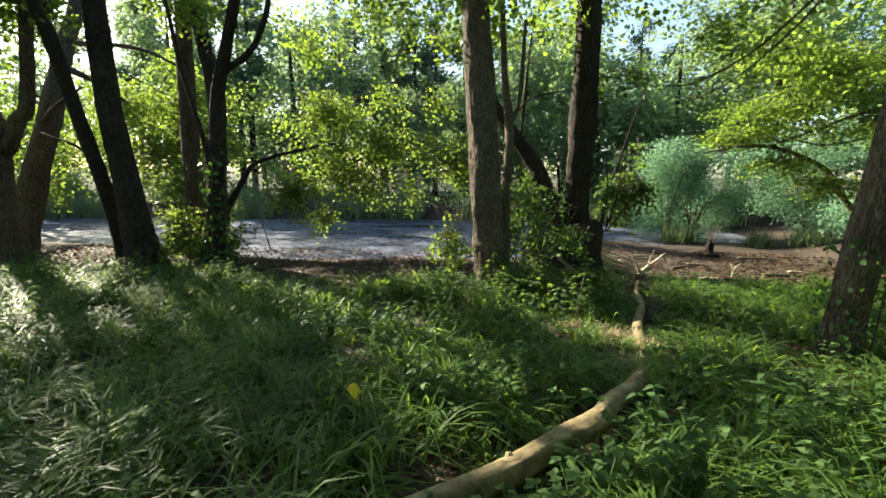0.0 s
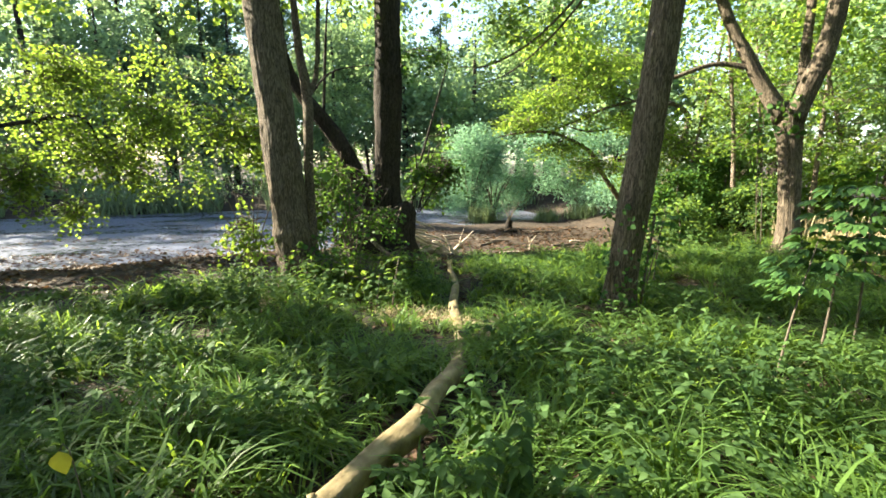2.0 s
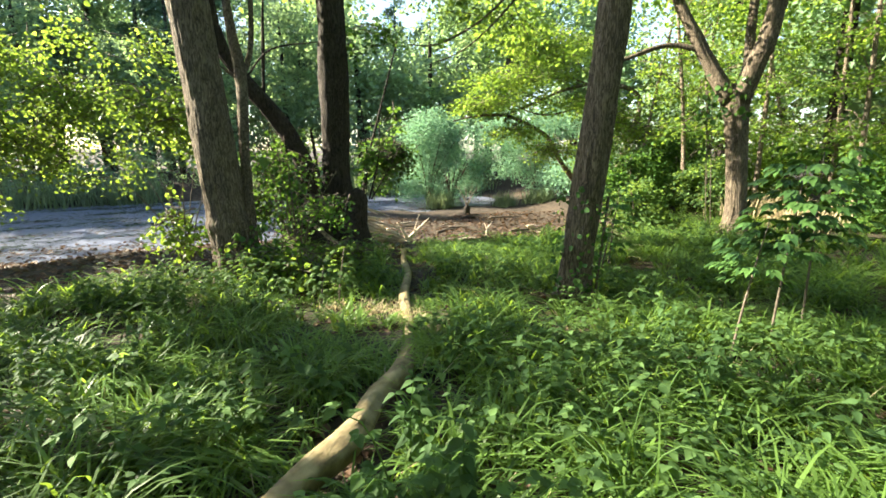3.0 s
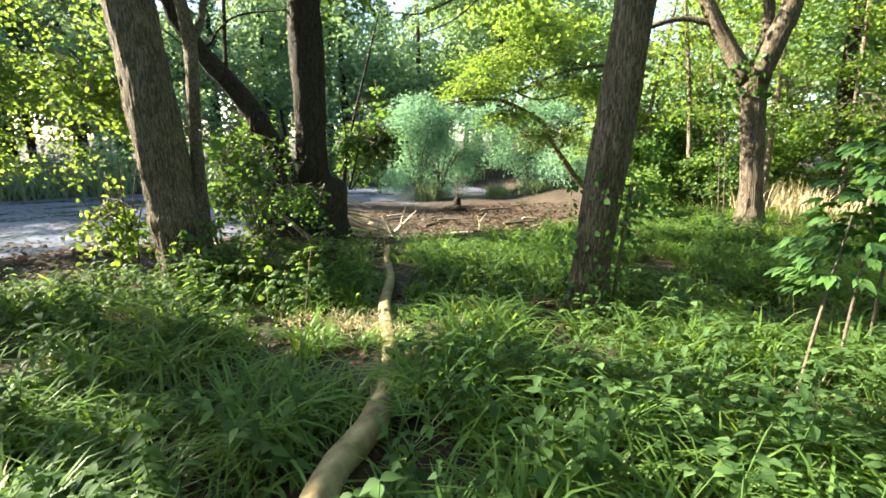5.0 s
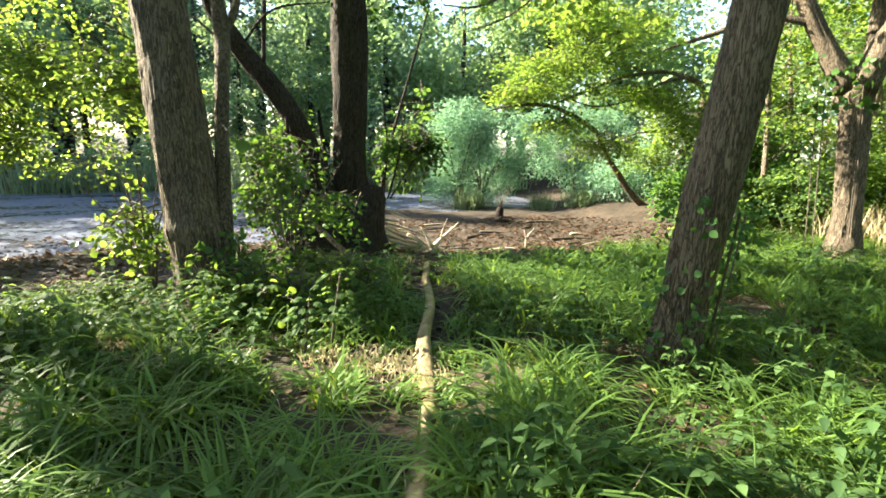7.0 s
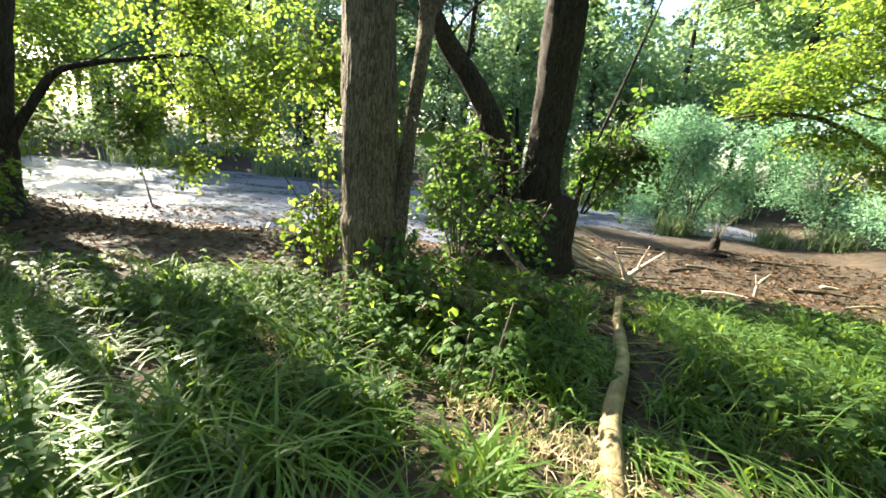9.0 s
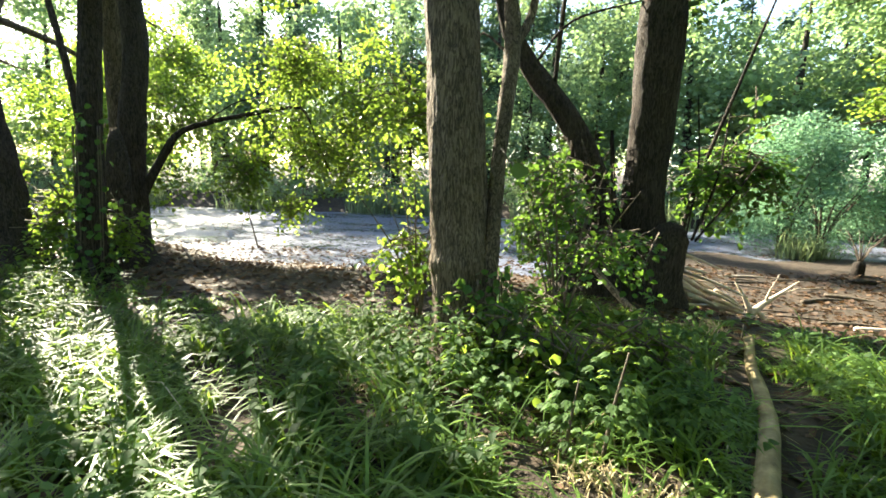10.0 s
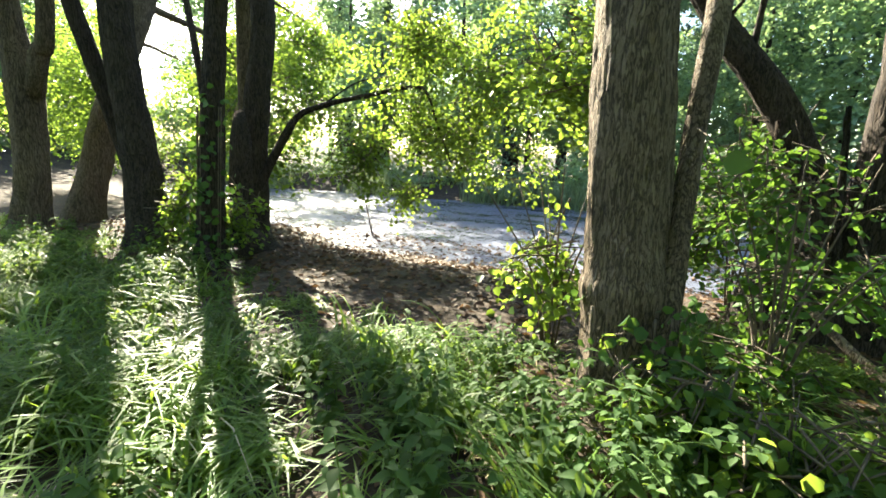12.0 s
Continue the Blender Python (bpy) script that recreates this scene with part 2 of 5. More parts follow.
def leaf_arrays(p, d, up, length, width=0.75, fold=0.25, slim=False, outer=0.85):
    """Leaves at p, along d, facing up: six corners with a fold at the midrib, or four when slim."""
    d = unit(d)
    s = unit(np.cross(d, up))
    nrm = np.cross(s, d)
    L = np.asarray(length)[:, None]
    w = L * width * 0.5
    n = len(p)
    if slim:
        v = np.stack([p, p + d * L * 0.45 + s * w + nrm * w * fold, p + d * L - nrm * L * 0.12, p + d * L * 0.45 - s * w + nrm * w * fold], 1)
        i = np.arange(n)[:, None] * 4
        t = np.concatenate([i + np.array([0, 1, 2]), i + np.array([0, 2, 3])], 0)
        return v.reshape(-1, 3), np.zeros((0, 4), int), t
    v = np.stack([p, p + d * L * 0.3 + s * w + nrm * w * fold, p + d * L * 0.72 + s * w * outer + nrm * (w * fold - 0.06 * L), p + d * L - nrm * L * 0.16,
                  p + d * L * 0.72 - s * w * outer + nrm * (w * fold - 0.06 * L), p + d * L * 0.3 - s * w + nrm * w * fold], 1)
    i = np.arange(n)[:, None] * 6
    q = np.concatenate([i + np.array([0, 1, 2, 3]), i + np.array([0, 3, 4, 5])], 0)
    return v.reshape(-1, 3), q, np.zeros((0, 3), int)


def fine_leaves(p, d, up, length, width=0.62, fold=0.25, curl=0.25):
    """Leaves seen close by: a pointed outline with a folded midrib and a drooping tip."""
    d = unit(d)
    s = unit(np.cross(d, up))
    nrm = np.cross(s, d)
    L = np.asarray(length)[:, None]
    rows = []
    for f, w in ((0.0, 0.05), (0.16, 0.75), (0.36, 1.0), (0.62, 0.72), (0.84, 0.34), (1.0, 0.02)):
        c = p + d * L * f - nrm * L * curl * f * f
        a = L * width * 0.5 * w
        rows += [c + s * a + nrm * a * fold, c, c - s * a + nrm * a * fold]
    v = np.stack(rows, 1)
    i = np.arange(len(p))[:, None] * 18
    q = [i + np.array([3 * k + e, 3 * k + e + 1, 3 * k + e + 4, 3 * k + e + 3]) for k in range(5) for e in (0, 1)]
    return v.reshape(-1, 3), np.concatenate(q, 0), np.zeros((0, 3), int)


# gaps in the crowns through which the sun reaches the ground: place, radius
SUN_GAPS = [((-0.3, 4.95, 0.35), 0.34), ((0.0, 4.5, 0.35), 0.28), ((-1.2, 5.55, 0.35), 0.36), ((-0.88, 5.12, 0.35), 0.32), ((-1.75, 5.85, 0.35), 0.28), ((2.33, 5.1, 0.0), 0.4), ((2.75, 5.0, 0.1), 0.22), ((3.95, 3.2, 0.35), 0.42), ((4.2, 2.95, 0.3), 0.3), ((-2.58, 5.9, 0.35), 0.35), ((-2.95, 5.2, 0.3), 0.3), ((-4.4, 6.7, 0.35), 0.6), ((-1.45, 5.0, 0.3), 0.16), ((-0.3, 6.42, 0.3), 0.26), ((0.2, 6.75, 0.3), 0.26), ((0.55, 6.55, 0.3), 0.2), ((0.52, 5.42, 0.2), 0.16), ((1.93, 5.71, 0.4), 0.2),
            ((4.1, 4.6, 1.75), -0.16), ((9.3, 6.4, 2.5), 0.3), ((9.4, 6.4, 0.3), 0.3), ((11.4, 6.6, 0.6), 0.7), ((3.5, 9.3, 0.0), 0.5), ((0.85, 6.95, 2.1), 0.42), ((0.85, 6.95, 3.0), 0.42), ((0.8, 6.9, 0.15), 0.2), ((6.5, 6.8, 0.1), 0.3), ((7.5, 6.3, 0.1), 0.35), ((-6.2, 9.2, 0.2), 0.8), ((1.3, 6.4, 0.4), 0.22),
            ((-2.6, 10.3, 2.0), 0.4), ((-4.35, 8.2, 0.9), 0.4)]
NAMED_GAPS = len(SUN_GAPS)
spot_rng = random.Random(12)
SUN_GAPS += [((-3.5 + 10 * spot_rng.random(), 1.6 + 6.6 * spot_rng.random(), 0.3), 0.1 + 0.26 * spot_rng.random() ** 2) for _ in range(64)]
SUN_GAPS += [((-5 + 6.5 * spot_rng.random(), 3.4 + 4.2 * spot_rng.random(), 0.35), 0.08 + 0.2 * spot_rng.random() ** 2) for _ in range(34)]
SUN_GAPS = SUN_GAPS[:NAMED_GAPS] + [g for g in SUN_GAPS[NAMED_GAPS:] if (g[0][0] > -0.6 or g[0][1] > 4.5) and not (g[0][0] > 3.2 and g[0][1] < 5.2)]


def in_gap(p, most=None):
    sd = np.array(SUN_DIR)
    bad = np.zeros(len(p), bool)
    for i, (g, r) in enumerate(SUN_GAPS[:most]):
        e = p - np.array(g)
        along = e @ sd
        bad |= (along > 1.0) & (np.linalg.norm(e - along[:, None] * sd, axis=1) < r + (0.3 if i < NAMED_GAPS else 0.16))
    return bad


def sprays(blobs, count, rng, clump=0.9, thin=0.0, gaps=False):
    """Centres of leafy twigs in ellipsoids (x, y, z, rx, ry, rz), gathered in clumps, with the outward direction of each."""
    b = np.array(blobs, float)
    vol = b[:, 3] * b[:, 4] * b[:, 5]
    pick = rng.choice(len(b), count * 3, p=vol ** 0.75 / (vol ** 0.75).sum())
    e = unit(rng.normal(size=(count * 3, 3))) * rng.random((count * 3, 1)) ** 0.45
    p = b[pick, :3] + e * b[pick, 3:6]
    dens = np.array([noise.noise(Vector(x * clump)) for x in p])
    keep = dens > thin - 0.1 + rng.normal(size=len(p)) * 0.12
    if gaps:
        keep &= ~in_gap(p, 9 if gaps == "main" else None)
    p, e = p[keep][:count], e[keep][:count]
    return p, e


def leafy(blobs, count, per, leaf, seed, spread=0.3, droop=0.35, width=0.78, slim=False, clump=0.9, thin=0.0, gaps=False, twigs=0, ragged=0.45):
    """Foliage: count twigs of per leaves each. Returns leaf arrays and the arrays of the thin twigs."""
    rng = np.random.default_rng(seed)
    p, e = sprays(blobs, count, rng, clump, thin, gaps)
    n = len(p)
    out = unit(e * np.array([1, 1, 0.25]) + rng.normal(size=(n, 3)) * np.array([0.6, 0.6, 0.25]) - np.array([0, 0, droop]))
    side = unit(np.cross(out, np.array([0, 0, 1.0]) + rng.normal(size=(n, 3)) * 0.25))
    upv = np.cross(side, out)
    k = np.arange(per)
    f = (k / max(per - 1, 1) - 0.5)[None, :, None]
    sign = np.where(k % 2 == 0, 1.0, -1.0)[None, :, None]
    pos = p[:, None] + out[:, None] * f * spread * 2 + side[:, None] * sign * spread * 0.12 - np.array([0, 0, 1.0]) * (f + 0.5) ** 2 * spread * 0.4
    pos = pos + rng.normal(size=pos.shape) * spread * 0.12
    d = out[:, None] * 0.7 + side[:, None] * sign * 0.9 + rng.normal(size=pos.shape) * ragged
    u = upv[:, None] + rng.normal(size=pos.shape) * ragged
    L = leaf * (0.65 + 0.6 * rng.random(n * per))
    arr = leaf_arrays(pos.reshape(-1, 3), d.reshape(-1, 3), u.reshape(-1, 3), L, width, 0.25, slim)
    tw = None
    if twigs:
        a, c = p[:twigs] - out[:twigs] * spread * 1.6, p[:twigs] + out[:twigs] * spread
        m = (a + c) / 2 + np.array([0, 0, 0.04])
        rings = []
        for q0, r in ((a, 0.008), (m, 0.006), (c, 0.002)):
            rings.append(np.stack([q0 + side[:twigs] * r, q0 + (upv[:twigs] - side[:twigs]) * r * 0.8, q0 - (upv[:twigs] + side[:twigs]) * r * 0.8], 1))
        v = np.concatenate(rings, 1).reshape(-1, 3)
        i = (np.arange(len(a)) * 9)[:, None]
        fq = [[0, 1, 4, 3], [1, 2, 5, 4], [2, 0, 3, 5], [3, 4, 7, 6], [4, 5, 8, 7], [5, 3, 6, 8]]
        tw = (v, np.concatenate([i + np.array(q) for q in fq], 0), np.zeros((0, 3), int))
    return arr, tw


def crown(parent, blobs, count, per, leaf, material, seed, label="", name="crown", twig_name="twigwork", **kw):
    arr, tw = leafy(blobs, count, per, leaf, seed, **kw)
    ob = tagged(part(name, mesh_of(name, *arr), material, parent, label), kind="stuff")
    if tw is not None:
        tagged(part(twig_name, mesh_of(twig_name, *tw), M_TWIG, parent), kind="stuff")
    return ob


def thing(name, label, category, place=(0, 0, 0), group="", kind=""):
    ob = new(name)
    ob.location = place
    return tagged(ob, label, category, group, kind)


# ---- ground and pond ----
WATER_Z = -0.6


def ground_z(x, y):
    """Height of the ground: a low bank, a mud shelf down to the pond, a far bank."""
    x, y = np.asarray(x, float), np.asarray(y, float)
    edge = 8.4 + 0.35 * np.sin(x * 0.7 + 1.0) + 0.012 * (x - 1) ** 2 * (x < 1)
    left = -0.08 - 0.62 * smoothstep(edge, edge + 4.4, y)
    right = -0.1 - 0.4 * smoothstep(7.6, 10.5, y) - 0.16 * smoothstep(13.5, 17.5, y)
    mix = smoothstep(2.4, 4.6, x)
    z = left * (1 - mix) + right * mix
    z = z + 0.7 * smoothstep(8.4, 11.5, x - 0.25 * np.maximum(y - 9, 0)) * smoothstep(7.0, 9.5, y) * (1 - 0.5 * smoothstep(11, 14, y))
    z = z + 0.75 * smoothstep(21.8, 25.0, y + 0.12 * np.abs(x)) + 0.9 * smoothstep(-20, -26, x)
    z = z + 0.035 * np.sin(x * 1.9 + 0.6 * y) * np.cos(y * 1.6) + 0.02 * np.sin(x * 4.3) * np.sin(y * 3.7 + x)
    return z


def graded(lo, hi, fine_lo, fine_hi, fine, coarse):
    a = [fine_lo]
    while a[-1] > lo:
        a.append(a[-1] - max(fine, coarse * (fine_lo - a[-1] + fine) * 0.3))
    b = list(np.arange(fine_lo + fine, fine_hi, fine))
    c = [fine_hi]
    while c[-1] < hi:
        c.append(c[-1] + max(fine, coarse * (c[-1] - fine_hi + fine) * 0.3))
    return np.array(a[::-1] + b + c)


gx, gy = graded(-400, 400, -11, 14, 0.12, 1.0), graded(-300, 400, 0, 18, 0.12, 1.0)
GX, GY = np.meshgrid(gx, gy, indexing="ij")
ids = np.arange(GX.size).reshape(GX.shape)
gquads = np.stack([ids[:-1, :-1], ids[1:, :-1], ids[1:, 1:], ids[:-1, 1:]], -1).reshape(-1, 4)
ground = tagged(part("ground", mesh_of("ground", np.stack([GX, GY, ground_z(GX, GY)], -1).reshape(-1, 3), gquads, smooth=True), M_SOIL), "dark brown forest soil and drying mud bank", "ground", kind="structure")
wv = [(-27, 8.5, WATER_Z), (11.5, 8.5, WATER_Z), (11.5, 26, WATER_Z), (-27, 26, WATER_Z)]
water = tagged(part("water", mesh_of("water", wv, [(0, 1, 2, 3)]), M_WATER), "still pond water under a pale grey film of scum", "water", kind="structure")


# ---- trees ----
def tree(name, label, trunk, material, limbs=(), sides=28, ridge=0.018, flare=0.12, seed=1, step=0.07):
    base = trunk[0][:3]
    t = thing(name, label, "tree", base)
    rel = lambda pts: [(x - base[0], y - base[1], z - base[2], r) for x, y, z, r in pts]
    part("trunk", limb_mesh("trunk", rel(trunk), sides=sides, step=step, ridge=ridge, lump=0.12, seed=seed, flare=flare), material, t)
    for i, pts in enumerate(limbs):
        thick = pts[0][3]
        part("limb", limb_mesh("limb", rel(pts), sides=max(6, int(sides * min(1, thick / 0.15))), step=max(0.08, thick), ridge=ridge * min(1, thick / 0.12), lump=0.12, seed=seed + i + 1), material, t)
    return t, base


def crown_at(t, base, blobs, *args, **kw):
    """A crown given in world places under a tree; its mesh lies relative to the tree's foot."""
    arr, tw = leafy(blobs, args[0], args[1], args[2], args[4], **kw)
    o = np.array(base)
    name = "crown"
    ob = tagged(part(name, mesh_of(name, arr[0] - o, arr[1], arr[2]), args[3], t), kind="stuff")
    if tw is not None:
        tagged(part("twigwork", mesh_of("twigwork", tw[0] - o, tw[1], tw[2]), M_TWIG, t), kind="stuff")
    return ob


def leaning(x, y, dx, dy, radii, bend=0.0):
    return [(x + dx * z + bend * max(0, z - 3) ** 2, y + dy * z, z, r) for z, r in radii]


# the near alder by the water with a burr on its foot, and the thin stem beside it
alder, o = tree("alder_tree", "tall alder with ridged grey-brown bark and flared foot", leaning(1.0, 6.98, -0.077, 0.072, [(-0.2, 0.31), (0.12, 0.25), (0.45, 0.235), (0.62, 0.25), (0.8, 0.222), (1.5, 0.215), (3, 0.2), (6, 0.16), (10, 0.09)]), M_BARK,
                [[(0.7, 7.3, 4.6, 0.05), (0.2, 7.8, 5.0, 0.04), (-0.6, 8.6, 5.3, 0.02)], [(0.72, 7.3, 4.6, 0.06), (1.6, 7.9, 5.2, 0.04), (2.4, 8.6, 5.6, 0.02)]], sides=96, ridge=0.02, flare=0.16, seed=3, step=0.04)
crown_at(alder, o, [(-0.35, 7.75, 3.75, 0.4, 0.4, 0.55), (0.1, 7.5, 3.4, 0.25, 0.3, 0.4)], 75, 9, 0.08, M_ALDER, 131, clump=1.5, spread=0.24, twigs=40, gaps=True)
crown_at(alder, o, [(0.4, 8.2, 5.2, 1.8, 1.5, 1.2), (0.6, 7.6, 6.4, 2.2, 2.0, 1.2), (2.2, 8.8, 5.6, 1.3, 1.2, 0.9), (0.9, 7.3, 4.4, 1.2, 0.9, 0.6)], 620, 9, 0.1, M_ALDER, 11, clump=0.7, thin=0.0, spread=0.35, gaps=True)
stem, o = tree("young_alder", "slim young alder stem with a fork, beside the large alder", [(1.2, 6.78, -0.15, 0.087), (1.2, 6.95, 0.5, 0.0653), (1.21, 7.25, 1.4, 0.0609), (1.25, 7.5, 2.1, 0.0653), (1.25, 7.65, 2.5, 0.0696), (1.18, 7.85, 3.2, 0.0522), (1.1, 8.2, 5, 0.0348)], M_BARK,
               [[(1.26, 7.62, 2.35, 0.0435), (1.42, 7.8, 2.8, 0.0391), (1.5, 8.0, 4.0, 0.0261)], [(1.24, 7.6, 2.3, 0.0139), (1.0, 7.65, 2.5, 0.0104), (0.85, 7.75, 2.42, 0.00522)]], sides=18, ridge=0.012, flare=0.05, seed=5)

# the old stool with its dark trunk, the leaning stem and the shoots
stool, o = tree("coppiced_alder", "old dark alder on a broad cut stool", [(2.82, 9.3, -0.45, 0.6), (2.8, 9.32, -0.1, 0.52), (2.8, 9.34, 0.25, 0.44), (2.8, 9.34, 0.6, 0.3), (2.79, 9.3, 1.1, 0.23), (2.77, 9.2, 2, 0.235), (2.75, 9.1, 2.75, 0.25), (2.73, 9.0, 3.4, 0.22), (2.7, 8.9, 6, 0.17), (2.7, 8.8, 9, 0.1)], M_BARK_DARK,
                [[(2.5, 9.3, 0.1, 0.2), (2.25, 9.3, 1.2, 0.16), (1.83, 9.3, 2.0, 0.135), (1.53, 9.3, 2.36, 0.12), (1.25, 9.3, 2.75, 0.1), (1.03, 9.32, 3.3, 0.09), (0.9, 9.5, 5.0, 0.06)],
                 [(2.8, 9.1, -0.4, 0.4), (2.86, 9.05, 0.0, 0.36), (2.94, 9.0, 0.4, 0.26), (3.05, 8.98, 0.68, 0.18), (3.09, 8.97, 0.8, 0.06)],
                 [(2.36, 9.15, -0.4, 0.44), (2.3, 9.12, 0.0, 0.38), (2.3, 9.12, 0.4, 0.29), (2.36, 9.14, 0.72, 0.14)],
                 [(2.12, 9.2, -0.5, 0.36), (2.08, 9.2, -0.1, 0.29), (2.08, 9.2, 0.3, 0.2), (2.1, 9.22, 0.62, 0.13), (2.06, 9.22, 0.72, 0.05)], [(2.2, 9.0, -0.4, 0.2), (2.05, 8.95, 0.2, 0.05), (1.95, 8.95, 0.9, 0.03), (1.9, 9.0, 1.7, 0.012)], [(2.45, 8.95, -0.2, 0.12), (2.4, 8.85, 0.5, 0.04), (2.36, 8.85, 1.2, 0.02), (2.3, 8.85, 1.8, 0.008)],
                 [(1.66, 9.3, 2.25, 0.035), (1.68, 9.3, 2.6, 0.028), (1.73, 9.3, 3.4, 0.022), (1.8, 9.35, 4.2, 0.01)],
                 [(1.4, 9.3, 2.55, 0.02), (1.8, 9.15, 3.0, 0.015), (2.5, 9.0, 3.15, 0.008)],
                 [(3.2, 9.3, 0.3, 0.03), (3.35, 9.35, 1.2, 0.025), (3.65, 9.4, 2.2, 0.02), (4.0, 9.4, 3.4, 0.01)],
                 [(3.3, 9.1, 0.6, 0.015), (3.45, 9.0, 1.3, 0.012), (3.5, 9.0, 2.0, 0.006)], [(3.32, 9.05, 0.6, 0.015), (3.65, 9.0, 1.15, 0.01), (3.9, 9.0, 1.6, 0.005)],
                 [(3.25, 9.15, 0.6, 0.012), (3.28, 9.1, 1.4, 0.01), (3.2, 9.1, 2.2, 0.005)], [(2.3, 9.05, 0.5, 0.015), (2.2, 9.0, 1.2, 0.01), (2.0, 8.95, 1.7, 0.005)]], sides=40, ridge=0.035, flare=0.2, seed=8)
crown_at(stool, o, [(3.7, 9.3, 1.3, 0.6, 0.5, 0.5), (3.7, 9.3, 2.1, 0.6, 0.5, 0.5), (3.5, 9.2, 3.0, 0.8, 0.7, 0.6), (2.0, 9.2, 1.5, 0.6, 0.4, 0.35), (1.75, 8.6, 0.95, 0.35, 0.4, 0.3)], 420, 9, 0.08, M_SHADED_LEAF, 12, spread=0.2, twigs=300, clump=1.6, gaps=True)
crown_at(stool, o, [(2.9, 9.5, 5.0, 1.8, 1.6, 1.1), (2.7, 9.2, 6.8, 2.2, 2.2, 1.6), (0.9, 9.8, 4.4, 1.0, 1.0, 0.8)], 336, 9, 0.1, M_ALDER, 13, clump=0.7, thin=0.0, spread=0.35, gaps=True)

# the leaning alder on the bank
bank_alder, o = tree("bank_alder", "leaning alder with grey ridged bark and ivy at its foot", [(4.1, 4.62, -0.2, 0.216), (4.12, 4.6, 0.1, 0.172), (4.14, 4.57, 0.6, 0.156), (4.17, 4.52, 1.3, 0.152), (4.21, 4.47, 2.1, 0.148), (4.24, 4.42, 2.9, 0.14), (4.3, 4.3, 5, 0.12), (4.4, 4.2, 8, 0.08)], M_BARK,
                     [[(4.3, 4.35, 4.2, 0.04), (5.0, 6.2, 4.15, 0.0224), (4.8, 7.5, 3.5, 0.016), (4.2, 8.0, 3.1, 0.0144), (3.7, 8.1, 3.05, 0.0064)], [(4.95, 6.0, 4.15, 0.024), (5.0, 7.2, 3.6, 0.016), (4.6, 7.9, 3.05, 0.0112), (3.95, 8.1, 2.75, 0.0048)]], sides=88, ridge=0.016, flare=0.12, seed=13, step=0.045)
crown_at(bank_alder, o, [(4.6, 7.6, 3.7, 1.0, 0.8, 0.5), (5.0, 6.2, 4.5, 1.0, 1.2, 0.6), (4.4, 4.2, 6.5, 2.0, 2.0, 1.6), (6.3, 8.8, 4.1, 1.2, 0.9, 0.7), (5.6, 7.8, 3.4, 0.8, 0.7, 0.4)], 560, 9, 0.09, M_ALDER, 14, spread=0.3, twigs=120, gaps=True)

# the forked old tree
forked, o = tree("forked_tree", "stout forked tree with pale bark and a burr below the fork", [(9.6, 6.4, -0.15, 0.258), (9.58, 6.42, 0.3, 0.19), (9.53, 6.5, 1.3, 0.17), (9.48, 6.56, 1.9, 0.177), (9.45, 6.6, 2.3, 0.211), (9.45, 6.6, 2.65, 0.122)], M_BARK,
                 [[(9.35, 6.65, 2.35, 0.15), (9.12, 6.9, 2.9, 0.122), (8.9, 7.1, 3.4, 0.109), (8.6, 7.5, 4.4, 0.0884), (8.0, 8.0, 6.5, 0.0544)], [(9.45, 6.55, 2.3, 0.177), (9.55, 6.4, 3.0, 0.156), (9.62, 6.25, 3.7, 0.143), (9.7, 6.0, 7, 0.0884)],
                  [(8.95, 7.05, 3.25, 0.0544), (8.5, 7.45, 3.35, 0.0442), (8.0, 7.9, 3.15, 0.034), (7.5, 8.3, 2.95, 0.0136)], [(9.95, 6.62, -0.1, 0.11), (9.86, 6.62, 1, 0.095), (9.8, 6.66, 2.2, 0.09), (9.85, 6.75, 3.4, 0.08), (10.0, 6.9, 6, 0.05)]], sides=36, ridge=0.03, flare=0.15, seed=17)
crown_at(forked, o, [(8.2, 8.0, 5.2, 1.8, 1.8, 1.2), (9.8, 6.0, 6.5, 2.2, 2.2, 1.6), (7.6, 8.3, 3.3, 0.9, 0.8, 0.4), (10.6, 7.2, 4.4, 1.2, 1.2, 0.8)], 620, 9, 0.1, M_ALDER, 15, spread=0.35, gaps=True)

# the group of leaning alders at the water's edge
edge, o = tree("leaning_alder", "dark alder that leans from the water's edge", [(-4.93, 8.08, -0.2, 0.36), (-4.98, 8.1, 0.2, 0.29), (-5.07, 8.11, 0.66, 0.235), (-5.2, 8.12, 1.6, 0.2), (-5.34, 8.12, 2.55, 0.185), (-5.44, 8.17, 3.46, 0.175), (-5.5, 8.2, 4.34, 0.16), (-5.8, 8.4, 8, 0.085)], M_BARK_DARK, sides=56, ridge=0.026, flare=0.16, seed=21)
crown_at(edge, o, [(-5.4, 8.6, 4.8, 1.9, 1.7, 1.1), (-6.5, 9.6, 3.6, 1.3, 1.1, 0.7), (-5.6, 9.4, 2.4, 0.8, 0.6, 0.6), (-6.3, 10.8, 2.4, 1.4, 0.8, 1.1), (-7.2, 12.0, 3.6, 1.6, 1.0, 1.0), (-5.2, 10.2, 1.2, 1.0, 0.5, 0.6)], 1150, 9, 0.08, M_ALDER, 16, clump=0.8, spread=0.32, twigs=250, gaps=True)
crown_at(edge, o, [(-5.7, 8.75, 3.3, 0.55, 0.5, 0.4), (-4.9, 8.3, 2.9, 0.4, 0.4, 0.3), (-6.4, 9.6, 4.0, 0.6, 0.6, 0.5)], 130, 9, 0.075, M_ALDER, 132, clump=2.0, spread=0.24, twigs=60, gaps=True)
